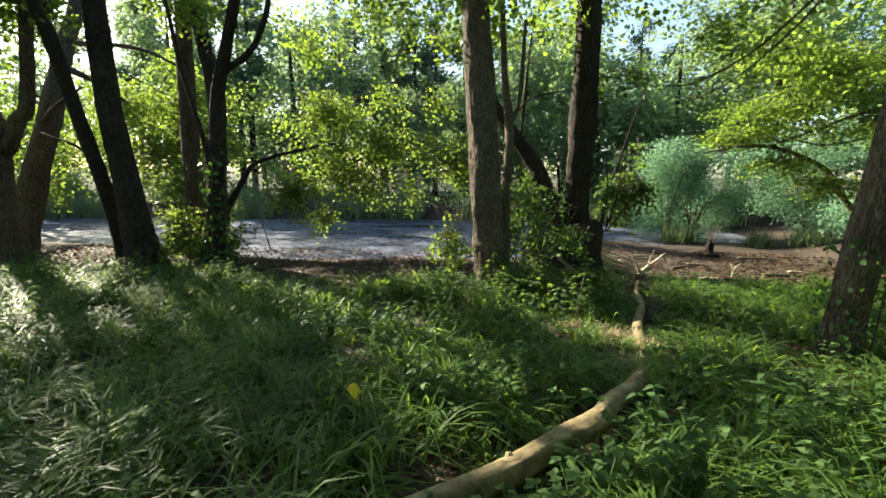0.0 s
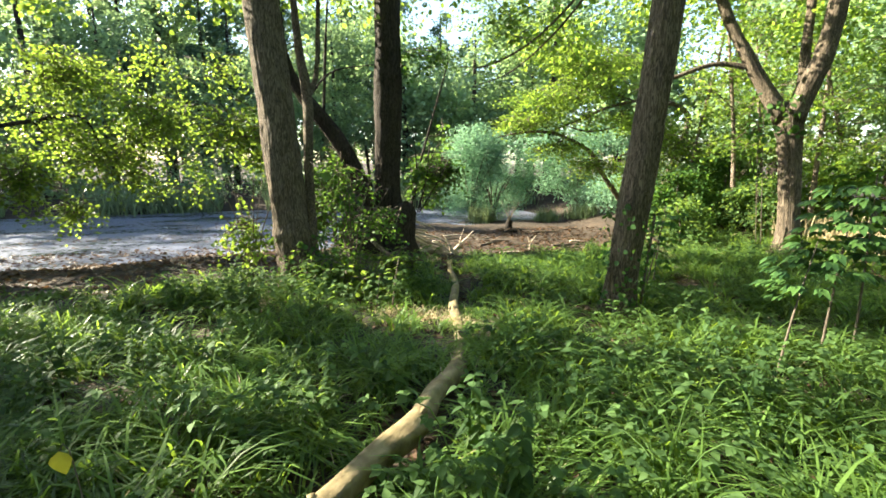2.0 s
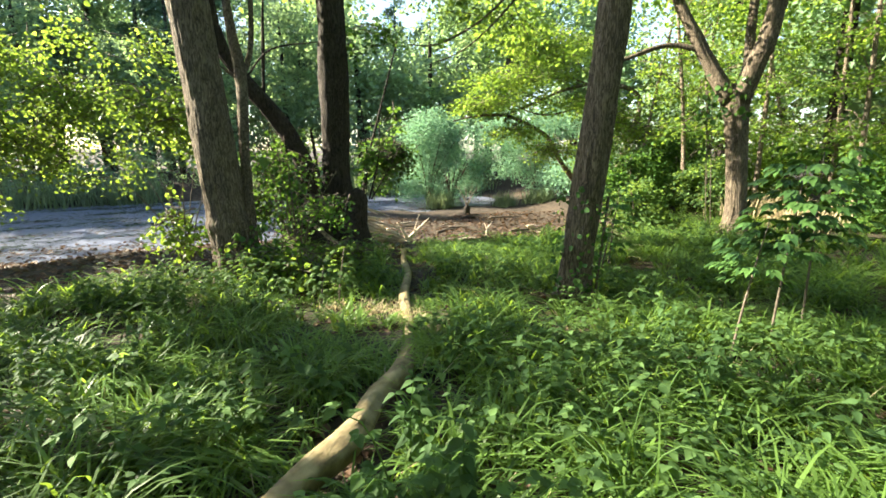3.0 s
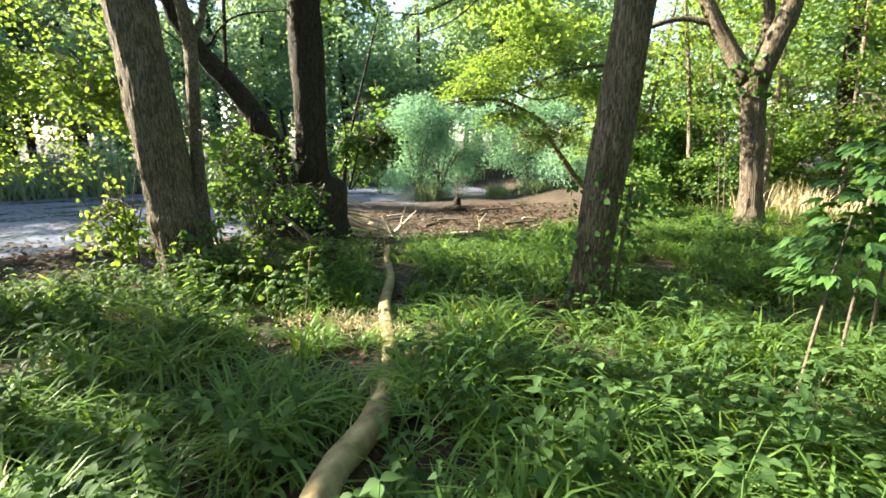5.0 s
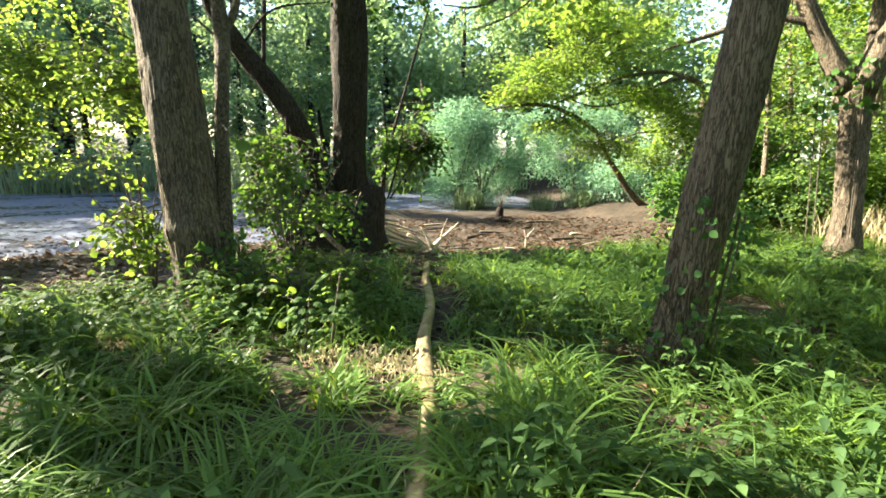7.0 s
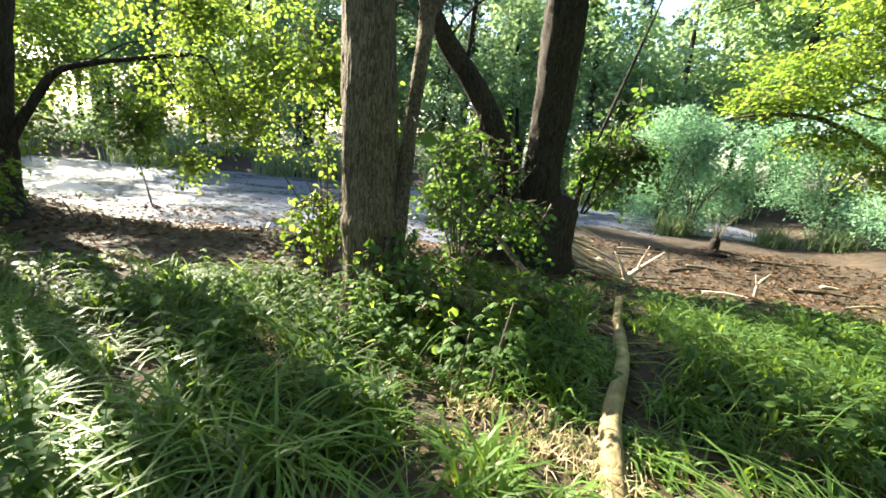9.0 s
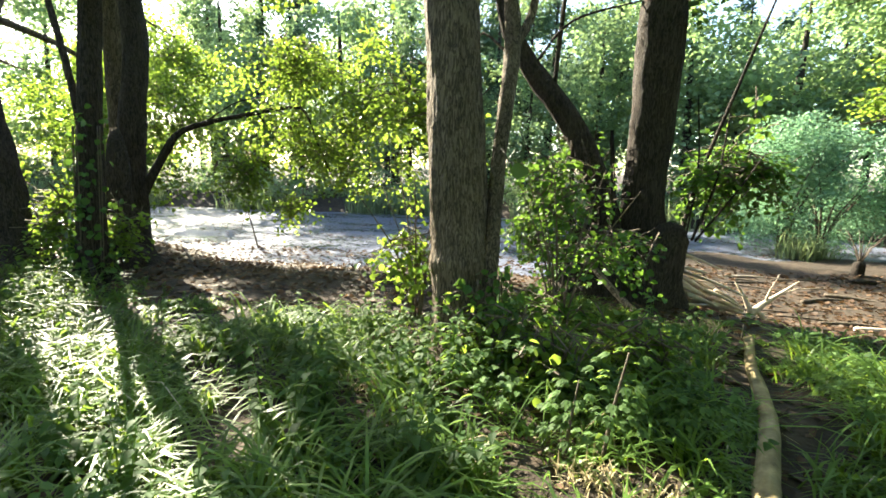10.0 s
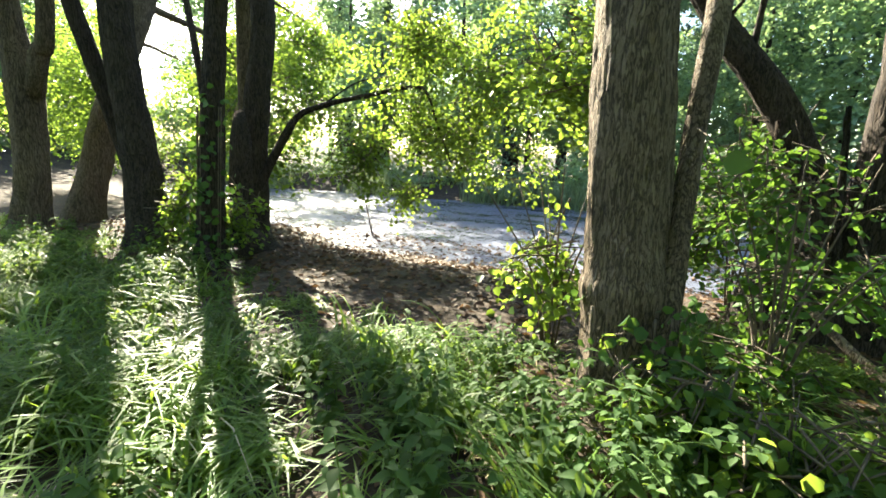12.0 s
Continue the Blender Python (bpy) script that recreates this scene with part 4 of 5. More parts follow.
for i in range(26):
    x = -24 + 48 * (i + 0.6 * rng.random()) / 26
    y = 29 + 9 * rng.random()
    stand(pines, i, x, y, 0.9 + 0.3 * rng.random())
spots = [(-21, 25), (-16.5, 28), (-13, 26), (-9.5, 29), (-6, 26.5), (-2.5, 30), (1, 27), (4.5, 28), (8, 26), (11.5, 25), (14.5, 22), (17.5, 20), (20, 16), (18, 12.5), (21, 9), (18.5, 5), (22, 2), (-20, 19), (-23, 14), (-19, 12), (-22, 8), (16, 26), (22, 24), (-27, 21), (-16, 15.5), (-18.5, 17), (-24, 18), (-25, 25), (-30, 18), (13.5, 30), (6, 34), (-5, 36), (-14, 35), (25, 12), (17, 8.5)]
for i, (x, y) in enumerate(spots):
    if x < -13 and y < 23:
        x -= 10
    toward_sun = abs(math.degrees(math.atan2(1 - x, y - 4)) - SUN_LEFT) < 18
    size = 1.1 if toward_sun else 1.0 + 0.25 * rng.random()
    stand(broads, i, x, y, 0.68 * size if -8 < x < 5 and y < 31 else size)

for i, x in enumerate((-17, -12.5, -9, -5.5, -2, 1.5, 5, 9, 13)):
    stand(broads, i, x + 0.8 * rng.random(), 37 + 5 * rng.random(), 1.2 + 0.2 * rng.random())

blobs = []
for i in range(40):
    x = -26 + 42 * i / 40
    blobs.append((x, 24.2 - 0.1 * abs(x) + rng.normal() * 0.5, 0.2 + 0.5 * rng.random(), 1.2, 0.8, 0.7 + 0.5 * rng.random()))
for i in range(16):
    blobs.append((-25.5 + 0.4 * rng.normal(), 9 + i, 0.4, 1.2, 1.0, 1.2))
for i in range(30):
    blobs.append((-26.5 + 0.9 * rng.normal() + 0.5 * max(0, i - 18), 4 + 0.85 * i, 1.9 + 0.9 * rng.random(), 1.4, 1.2, 1.5))
far_bank = thing("far_bank_bushes", "continuous belt of green bushes along the far bank", "bushes", (0, 0, 0), kind="stuff")
crown(far_bank, blobs, 8200, 8, 0.16, M_FAR_HAZED, 81, name="foliage", slim=True, spread=0.35, clump=0.8, thin=-0.1)


def blades(p, length, width, lean, rng, stiff=0.5, segs=3, outward=None):
    """Arching blades: rows of narrowing quads. p: feet."""
    n = len(p)
    a = rng.random(n) * 2 * np.pi if outward is None else outward
    d = np.stack([np.cos(a), np.sin(a), np.zeros(n)], 1)
    side = np.stack([-np.sin(a), np.cos(a), np.zeros(n)], 1)
    tw = (rng.random(n) - 0.5)[:, None] * 0.8
    side = unit(side + d * tw)
    t = np.linspace(0, 1, segs + 1)[None, :, None]
    L, ln = length[:, None, None], lean[:, None, None]
    rise = L * (t - 0.7 * ln * t ** (2 + stiff))
    run = L * ln * (0.3 * t + 0.62 * t ** 2)
    c = p[:, None] + d[:, None] * run + np.array([0, 0, 1.0]) * rise
    w = width[:, None, None] * (1 - t ** 2.2) * 0.5 + 0.0006
    v = np.stack([c + side[:, None] * w, c - side[:, None] * w], 2).reshape(-1, 3)
    i = (np.arange(n) * (segs + 1) * 2)[:, None]
    q = np.concatenate([i + np.array([2 * k, 2 * k + 1, 2 * k + 3, 2 * k + 2]) for k in range(segs)], 0)
    return v, q, np.zeros((0, 3), int)


def tussock(label, x, y, material, n, h, seed, name="sedge_tussock", lean=0.7, radius=0.2, width=0.012):
    r = np.random.default_rng(seed)
    z = float(ground_z(x, y))
    t = thing(name, label, "grass", (x, y, z - 0.02))
    p = np.stack([r.normal(size=n) * radius * 0.5, r.normal(size=n) * radius * 0.5, np.zeros(n)], 1)
    tagged(part("foliage", mesh_of("foliage", *blades(p, h * (0.6 + 0.5 * r.random(n)), width * (0.7 + 0.6 * r.random(n)), lean * (0.3 + 0.9 * r.random(n)), r)), material, t), kind="stuff")
    return t


for x, y, h, s in [(7.9, 16.0, 1.0, 1), (8.3, 16.3, 0.8, 2), (10.2, 15.2, 0.8, 3), (11.0, 14.4, 0.7, 4), (11.5, 14.7, 0.8, 5)]:
    tussock("tall green sedge tussock at the pond margin", x, y, M_REED, 320, h, 90 + s, lean=0.8, radius=0.4, width=0.02)
for i, (x, y) in enumerate([(11.2, 6.5), (11.6, 6.9), (11.8, 6.1), (12.2, 7.2), (10.9, 7.4)]):
    tussock("tall clump of straw-coloured dry reeds", x, y, M_STRAW, 80, 0.85, 100 + i, "dry_reeds", 0.45, 0.5, 0.02)
far_reeds = thing("far_reeds", "band of pale green reeds along the far shore", "reeds", (0, 0, 0), kind="stuff")
n = 6500
fx = -25 + 38 * rng.random(n)
fp = np.stack([fx, 22.6 - 0.11 * np.abs(fx) + rng.normal(size=n) * 0.5, np.full(n, -0.65)], 1)
fp = fp[np.array([noise.noise(Vector((a * 0.35, 3.3, 0))) > -0.08 for a in fx])]
n = len(fp)
part("foliage", mesh_of("foliage", *blades(fp, 1.0 + 0.8 * rng.random(n), np.full(n, 0.035), 0.2 + 0.5 * rng.random(n), rng, segs=3)), M_REED, far_reeds)["kind"] = "stuff"


# unseen trees added behind the path: they close the place and cut skylight
for i, (x, y, s) in enumerate([(-5.5, -4.5, 1.15), (-1.5, -6.5, 1.25), (3.0, -5.0, 1.2), (7.0, -5.5, 1.2), (11.0, -3.0, 1.15), (-9.5, -2.0, 1.15), (14.5, 1.0, 1.1), (-11.5, 2.5, 1.0), (1.0, -10.5, 1.3), (-8.0, -9.0, 1.3), (9.0, -10.0, 1.3)]):
    tagged(stand(broads, i, x, y, s), "unseen broad-crowned tree added behind the path to screen skylight", "tree", "trees of the wood behind the path")
# added out of view too: a high crown that darkens the ground below
over, o = tree("unseen_screen_alder", "unseen tall alder added behind the path, its high crown screens skylight", [(-1.9, -2.4, -0.2, 0.26), (-1.9, -2.4, 0.4, 0.2), (-1.8, -2.3, 4, 0.17), (-1.6, -2.0, 8, 0.13), (-1.5, -1.9, 12, 0.05)], M_BARK, [[(-1.7, -2.2, 6, 0.1), (0.4, -0.6, 7.6, 0.06), (2.0, 0.8, 8.6, 0.03)], [(-1.6, -2.0, 8, 0.08), (-3.4, 0.0, 9.2, 0.04), (-4.2, 1.2, 9.6, 0.02)]], sides=16, ridge=0.02, seed=51)
crown_at(over, o, [(0.5, 0.3, 8.6, 2.6, 2.2, 1.2), (3.0, 0.8, 9.0, 2.2, 1.8, 1.0), (-3.4, 0.6, 9.4, 2.4, 2.0, 1.1), (-1.5, -2, 10.5, 3.0, 3.0, 1.6)], 800, 9, 0.17, M_ALDER, 151, clump=0.7, spread=0.4)


# ---- dead wood and small things ----
log = thing("fallen_log", "long pale fallen pole with peeling bark lying in the sedge", "log", (1.9, 3.75, 0.0))
LOG = [(0.2, 2.36, -0.05, 0.072), (0.75, 2.6, 0.03, 0.08), (1.1, 2.9, 0.05, 0.074), (1.4, 3.12, 0.06, 0.084), (1.62, 3.45, 0.04, 0.07), (1.9, 3.75, 0.03, 0.074), (2.2, 4.35, -0.07, 0.066), (2.42, 4.95, -0.09, 0.06), (2.57, 5.45, -0.03, 0.054), (2.9, 6.2, -0.03, 0.046), (3.17, 7.05, -0.07, 0.042), (3.5, 7.9, -0.12, 0.04)]
part("pole", limb_mesh("pole", [(x - 1.9, y - 3.75, z, r) for x, y, z, r in LOG], sides=24, step=0.05, ridge=0.012, lump=0.26, seed=4), M_LOG, log)
for bx, by, bz, a in [(1.42, 3.12, 0.1, 20), (2.24, 4.4, 0.03, 200), (0.8, 2.62, 0.08, 100)]:
    part("knot", limb_mesh("knot", [(bx - 1.9, by - 3.75, bz, 0.03), (bx - 1.9 + 0.05 * math.cos(radians(a)), by - 3.75 + 0.05 * math.sin(radians(a)), bz + 0.05, 0.018)], sides=8, step=0.02, lump=0.3), M_LOG, log)


def dead_branch(name, label, place, runs, material=M_DEADWOOD, sides=8):
    t = thing(name, label, "branch", place)
    for i, r in enumerate(runs):
        part("stem" if i == 0 else "prong", limb_mesh("branch", r, sides=sides, step=0.06, lump=0.25, ridge=0.004, seed=i + 2), material, t)
    return t


dead_branch("antler_branch", "bleached dead branch with antler-like prongs, stuck upright", (4.1, 9.38, -0.43),
            [[(-0.06, -0.05, -0.03, 0.05), (0.04, 0, 0.14, 0.048), (0.15, 0, 0.27, 0.036), (0.3, 0, 0.4, 0.022), (0.5, 0, 0.58, 0.006)], [(0.05, 0, 0.14, 0.042), (-0.02, 0, 0.28, 0.03), (-0.1, 0, 0.42, 0.016), (-0.17, 0.02, 0.52, 0.005)], [(0.18, 0, 0.3, 0.018), (0.2, -0.02, 0.45, 0.01), (0.27, -0.04, 0.66, 0.003)], [(0.32, 0, 0.42, 0.012), (0.42, 0.03, 0.44, 0.008), (0.55, 0.05, 0.5, 0.003)], [(0.1, -0.02, 0.2, 0.03), (0.2, -0.06, 0.06, 0.025), (0.27, -0.1, -0.04, 0.02)]])
dead_branch("antler_branch", "small bleached twig standing in the mud", (5.9, 9.3, -0.45), [[(0, 0, 0, 0.02), (0.0, 0, 0.28, 0.016), (0.14, 0, 0.45, 0.006)], [(0, 0, 0.25, 0.014), (-0.06, 0, 0.42, 0.005)]])
wood_rng = random.Random(4)
for i in range(64):
    u = wood_rng.random()
    x, y = 3.3 + 0.6 * u, 9.15 + 0.75 * wood_rng.random()
    ln = wood_rng.uniform(0.35, 0.85)
    z = float(ground_z(x, y)) + 0.05 + (0.62 - 0.5 * u) * wood_rng.random()
    dx, dy, dz = 0.42 * ln, wood_rng.uniform(-0.2, 0.2) * ln, wood_rng.uniform(0.02, 0.24) * ln
    r = wood_rng.uniform(0.012, 0.036)
    dead_branch("brushwood_stick", "bleached stick in the brushwood heap by the stool", (x, y, z), [[(-dx, -dy, dz, r), (0, 0, 0.02, r * 0.9), (dx, dy, -dz, r * 0.4)]], sides=6)["group"] = "brushwood heap"
dead_branch("leaning_stick", "brown barked stick leaning against the stool", (2.6, 8.3, -0.1), [[(-0.55, 0.45, 0.55, 0.03), (-0.1, 0.05, 0.12, 0.034), (0.2, -0.25, -0.06, 0.035), (0.4, -0.5, -0.14, 0.03)]], M_BARK_PALE, 10)
dead_branch("rotten_log", "dark rotten limb half buried beside the alder", (1.75, 6.6, -0.1), [[(-0.3, 0.5, 0.25, 0.07), (0.0, 0.0, 0.12, 0.08), (0.35, -0.45, 0.03, 0.075), (0.55, -0.75, 0.0, 0.05)]], M_BARK_DARK, 12)
dead_branch("drowned_twig", "thin bare twig standing in the shallow water", (-4.75, 13.0, -0.62), [[(0, 0, 0, 0.018), (-0.12, 0, 0.5, 0.014), (-0.25, 0, 0.95, 0.008)], [(-0.24, 0, 0.9, 0.009), (-0.42, 0.05, 0.55, 0.006), (-0.5, 0.06, 0.3, 0.003)]], M_TWIG, 6)
dead_branch("drowned_twig", "thin dark twig slanting out of the bank", (-3.4, 9.3, -0.25), [[(0.3, -0.2, -0.02, 0.025), (0, 0, 0.1, 0.02), (-0.35, 0.2, 0.32, 0.008)]], M_TWIG, 6)
dead_branch("drowned_twig", "thin dark twig in the water by the alders", (-8.0, 12.2, -0.62), [[(0.15, 0, 0, 0.018), (-0.05, 0, 0.35, 0.014), (-0.15, 0, 0.75, 0.006)]], M_TWIG, 6)
stump = thing("small_stump", "dark little stump with twiggy shoots on the mud", "stump", (7.65, 13.4, -0.56))
part("stock", limb_mesh("stock", [(0, 0, -0.08, 0.16), (0, 0, 0.1, 0.11), (0.02, 0, 0.32, 0.09), (0.03, 0, 0.36, 0.03)], sides=14, step=0.04, ridge=0.02, lump=0.3), M_BARK_DARK, stump)
for i in range(9):
    a = i * 0.7
    part("shoot", limb_mesh("shoot", [(0, 0, 0.25, 0.012), (0.12 * math.cos(a), 0.1 * math.sin(a), 0.6, 0.008), (0.38 * math.cos(a), 0.3 * math.sin(a), 0.95, 0.003)], sides=5, step=0.15), M_TWIG, stump)
dead_branch("rotten_log", "short black rotten log lying on the mud", (7.3, 12.7, -0.5), [[(-0.25, 0, 0, 0.05), (0, 0.02, 0.04, 0.06), (0.25, 0.06, 0.03, 0.04)]], M_BARK_DARK)
for i in range(34):
    x, y = 4.3 + 5.5 * wood_rng.random(), 9.0 + 4.0 * wood_rng.random()
    a, ln = wood_rng.uniform(-0.5, 0.5), wood_rng.uniform(0.3, 1.3)
    dx, dy, r = math.cos(a) * ln / 2, math.sin(a) * ln / 2, wood_rng.uniform(0.008, 0.03)
    dead_branch("mud_stick", "grey driftwood stick lying on the mud", (x, y, float(ground_z(x, y)) + r * 0.6), [[(-dx, -dy, 0, r), (0, 0.03, 0.01, r), (dx, dy, 0, r * 0.4)]], M_DEADWOOD if i % 5 == 0 else M_TWIG, 6)["group"] = "sticks on the mud"


def sapling(label, place, h, bend, whorls, leaf, seed, material, name="maple_sapling", low=0.45, leaves=6):
    """A thin stem with tiers of broad hand-shaped leaves."""
    x, y = place
    t = thing(name, label, "sapling", (x, y, float(ground_z(x, y)) - 0.02))
    part("stem", limb_mesh("stem", [(0, 0, 0, 0.012), (bend[0] * 0.4, bend[1] * 0.4, h * 0.5, 0.009), (bend[0], bend[1], h, 0.004)], sides=6, step=0.1), M_TWIG, t)
    r = np.random.default_rng(seed)
    P, D, U, L = [], [], [], []
    for k in range(whorls):
        f = low + (1 - low) * k / max(1, whorls - 1)
        c = np.array([bend[0] * f, bend[1] * f, h * f])
        for j in range(leaves):
            a = r.random() * 6.28
            reach = leaf * (1.0 + 1.6 * r.random())
            foot = c + np.array([math.cos(a), math.sin(a), 0.1 * r.normal()]) * reach
            for lobe in (-1.1, -0.55, 0, 0.55, 1.1):
                P.append(foot)
                D.append((math.cos(a + lobe), math.sin(a + lobe), -0.25))
                U.append((0.15 * r.normal(), 0.15 * r.normal(), 1.0))
                L.append(leaf * (1.0 - 0.3 * abs(lobe)))
    part("foliage", mesh_of("foliage", *fine_leaves(np.array(P), np.array(D), np.array(U), np.array(L), 0.5, 0.15, 0.3)), material, t)["kind"] = "stuff"


# these three take the dark ivy colour to stand as backlit silhouettes
sapling("young maple sapling with broad leaves, coloured dark as if against the light", (4.22, 3.0), 1.1, (0.28, 0.02), 5, 0.115, 201, M_IVY, low=0.62, leaves=10)
sapling("young maple sapling with broad leaves, coloured dark as if against the light", (4.8, 3.05), 1.5, (0.22, 0.05), 7, 0.135, 202, M_IVY, low=0.6, leaves=10)
sapling("young maple sapling with broad leaves, coloured dark as if against the light", (5.35, 3.1), 1.58, (0.1, 0.1), 7, 0.14, 207, M_IVY, low=0.5, leaves=10)
sapling("young maple sapling beside the leaning alder", (4.75, 4.9), 1.1, (0.35, 0.1), 7, 0.1, 203, M_SHADED_LEAF)
sapling("young maple sapling beside the leaning alder", (5.4, 5.4), 1.15, (0.2, 0.1), 6, 0.1, 204, M_SHADED_LEAF)
sapling("bright green sapling standing in the sun", (1.93, 5.71), 0.62, (0.08, 0.0), 6, 0.065, 205, M_BRAMBLE)
sapling("bright green sapling standing in the sun", (1.73, 5.61), 0.45, (0.05, 0.05), 5, 0.06, 206, M_BRAMBLE)


def ivy(label, base, lean, radius, zlo, zhi, count, leaf, seed, facing=None):
    t = thing("ivy", label, "ivy", (base[0], base[1], 0))
    r = np.random.default_rng(seed)
    a = r.random(count) * 6.28 if facing is None else facing + r.normal(size=count) * 0.9
    z = zlo + (zhi - zlo) * r.random(count) ** 1.5
    d = np.stack([np.cos(a), np.sin(a), np.zeros(count)], 1)
    rad = (radius + 0.03 + 0.08 * r.random(count))[:, None]
    p = np.stack([lean[0] * z, lean[1] * z, z], 1) + d * rad
    tagged(part("leaves", mesh_of("leaves", *leaf_arrays(p, d * 0.3 + r.normal(size=(count, 3)) * 0.6 - np.array([0, 0, 0.5]), d + r.normal(size=(count, 3)) * 0.35, leaf * (0.6 + 0.7 * r.random(count)), 0.9, 0.2)), M_IVY, t), kind="stuff")
    for k in range(5):
        b = (0 if facing is None else facing) + r.normal() * 0.8
        part("vine", limb_mesh("vine", [(math.cos(b) * (radius + 0.02) + lean[0] * q, math.sin(b) * (radius + 0.02) + lean[1] * q, q, 0.007) for q in np.linspace(0, zhi * 0.9, 5)], sides=5, step=0.15), M_TWIG, t)


ivy("dark glossy ivy climbing the foot of the leaning alder", (4.13, 4.59), (0.035, -0.05), 0.19, 0.15, 1.15, 300, 0.05, 301)
ivy("glossy ivy and young leaves round the alder's foot", (1.05, 6.95), (-0.07, 0.07), 0.26, 0.0, 0.6, 260, 0.065, 302, -0.5)
ivy("ivy tuft on the burr of the forked tree", (9.4, 6.6), (-0.05, 0.08), 0.33, 2.0, 2.8, 90, 0.1, 303, 4.1)

ivy("leafy shoots and ivy clinging to the many-stemmed alder", (-3.55, 7.9), (0.03, 0.05), 0.17, 0.0, 1.9, 200, 0.075, 304, 4.9)

# sun-bleached tufts in the clearing
for i, (x, y, h) in enumerate([(2.2, 5.2, 0.2), (2.4, 4.95, 0.2), (2.05, 5.35, 0.18), (2.45, 5.2, 0.18), (1.85, 5.5, 0.16), (1.55, 4.1, 0.2), (2.75, 3.9, 0.22), (-0.9, 4.9, 0.22), (0.55, 6.1, 0.24), (3.2, 8.0, 0.2)]):
    tussock("tuft of sun-bleached straw-coloured grass", x, y, M_STRAW, 90, h, 120 + i, "straw_tuft", 0.95, 0.16, 0.008)

# one large round leaf that hangs between the stems
hang = thing("hanging_leaf", "large dark round leaf hanging on a thin stalk", "leaf", (1.42, 6.86, 1.32))
part("blade", mesh_of("blade", *fine_leaves(np.array([[-0.09, 0, 0.02]]), np.array([[1.0, 0, -0.05]]), np.array([[0.05, -1.0, 0.2]]), np.array([0.14]), 0.9, 0.1, 0.1)), M_NETTLE, hang)
part("stalk", limb_mesh("stalk", [(-0.09, 0, 0.02, 0.003), (-0.13, 0.12, 0.12, 0.003), (-0.2, 0.38, 0.2, 0.005)], sides=5, step=0.05), M_TWIG, hang)

# ---- ground cover ----
def shore(x):
    """How far the green cover reaches towards the pond."""
    x = np.asarray(x, float)
    left = 7.55 + 0.2 * np.sin(x * 1.3) + 0.8 * smoothstep(-2.6, -4.5, x) + 0.8 * smoothstep(0.6, 1.6, x)
    right = 8.0 + 0.2 * np.sin(x * 2.1) + 1.6 * smoothstep(7.5, 11, x)
    mix = smoothstep(2.4, 3.6, x)
    return left * (1 - mix) + right * mix


TRUNKS = [(1.0, 6.98, 0.3), (1.2, 6.8, 0.12), (4.12, 4.6, 0.26), (2.8, 9.3, 0.6), (9.5, 6.4, 0.4), (-4.98, 8.1, 0.45), (-4.15, 8.98, 0.45), (-3.57, 7.88, 0.35), (-3.85, 8.4, 0.35), (-8.1, 8.85, 0.4), (-5.05, 9.9, 0.2), (-7.25, 7.8, 0.4), (-5.54, 8.36, 0.25)]


def free_of_trunks(p):
    ok = np.ones(len(p), bool)
    for x, y, r in TRUNKS:
        ok &= np.hypot(p[:, 0] - x, p[:, 1] - y) > r
    return ok


def log_gap(p):
    c = spline(LOG, 0.1)[:, :2]
    return np.min(np.hypot(p[:, None, 0] - c[None, :, 0], p[:, None, 1] - c[None, :, 1]), axis=1)


def off_log(p, r):
    return log_gap(p) > r


def clearing(p):
    """Distance from the trodden strip between the pole and the alder."""
    a, d = np.array([2.5, 4.98]), np.array([-0.95, 0.69])
    f = np.clip(((p - a) @ d) / (d @ d), 0, 1)
    return np.linalg.norm(p - a - f[:, None] * d, axis=1)


grng = np.random.default_rng(17)
m = 8600
tp = np.stack([-10 + 24 * grng.random(m), -3.0 + 13.1 * grng.random(m)], 1)
wanted = np.array([noise.noise(Vector((x * 0.55, y * 0.55, 2.0))) for x, y in tp])
hollow = np.array([noise.noise(Vector((x * 1.7 + 5, y * 1.7, 6.0))) for x, y in tp])
near_cover = (np.abs(tp[:, 0] - 1.5) < 6.5 + 0.95 * tp[:, 1] + 0.7 * grng.normal(size=m)) & (grng.random(m) < np.where(np.abs(tp[:, 0] - 1.5) < 2.5 + 0.95 * tp[:, 1], 0.76, 0.35))
keep = (tp[:, 1] < shore(tp[:, 0]) + 0.1 * grng.normal(size=m)) & free_of_trunks(tp) & near_cover & (hollow > -0.24 + 0.2 * grng.random(m)) & (log_gap(tp) > np.where(tp[:, 1] < 3.75, 0.1, np.where(tp[:, 1] < 5.5, 0.03, 0.06)))
tp, wanted = tp[keep], wanted[keep]
per = 40
feet = np.repeat(tp, per, 0) + grng.normal(size=(len(tp) * per, 2)) * 0.06
way = np.repeat(grng.random(len(tp)) * 6.28, per) + grng.normal(size=len(feet)) * 1.3
long = np.repeat((0.31 + 0.3 * grng.random(len(tp)) + 0.2 * np.clip(wanted, 0, 1)) * (0.36 + 0.64 * smoothstep(0.0, 1.7, shore(tp[:, 0]) - tp[:, 1])) * np.where((tp[:, 1] > 3.75) & (tp[:, 1] < 5.3), 0.9, 0.5 + 0.5 * smoothstep(0.1, 0.6, log_gap(tp))) * (0.4 + 0.6 * smoothstep(0.3, 1.1, np.hypot(tp[:, 0] - 0.95, tp[:, 1] - 6.85))) * (0.3 + 0.7 * smoothstep(0.15, 0.6, clearing(tp))), per) * (0.55 + 0.6 * grng.random(len(feet)))
fp = np.column_stack([feet, ground_z(feet[:, 0], feet[:, 1]) - 0.02])
lean = 0.6 + 0.75 * grng.random(len(feet))
dry = grng.random(len(feet)) < 0.03
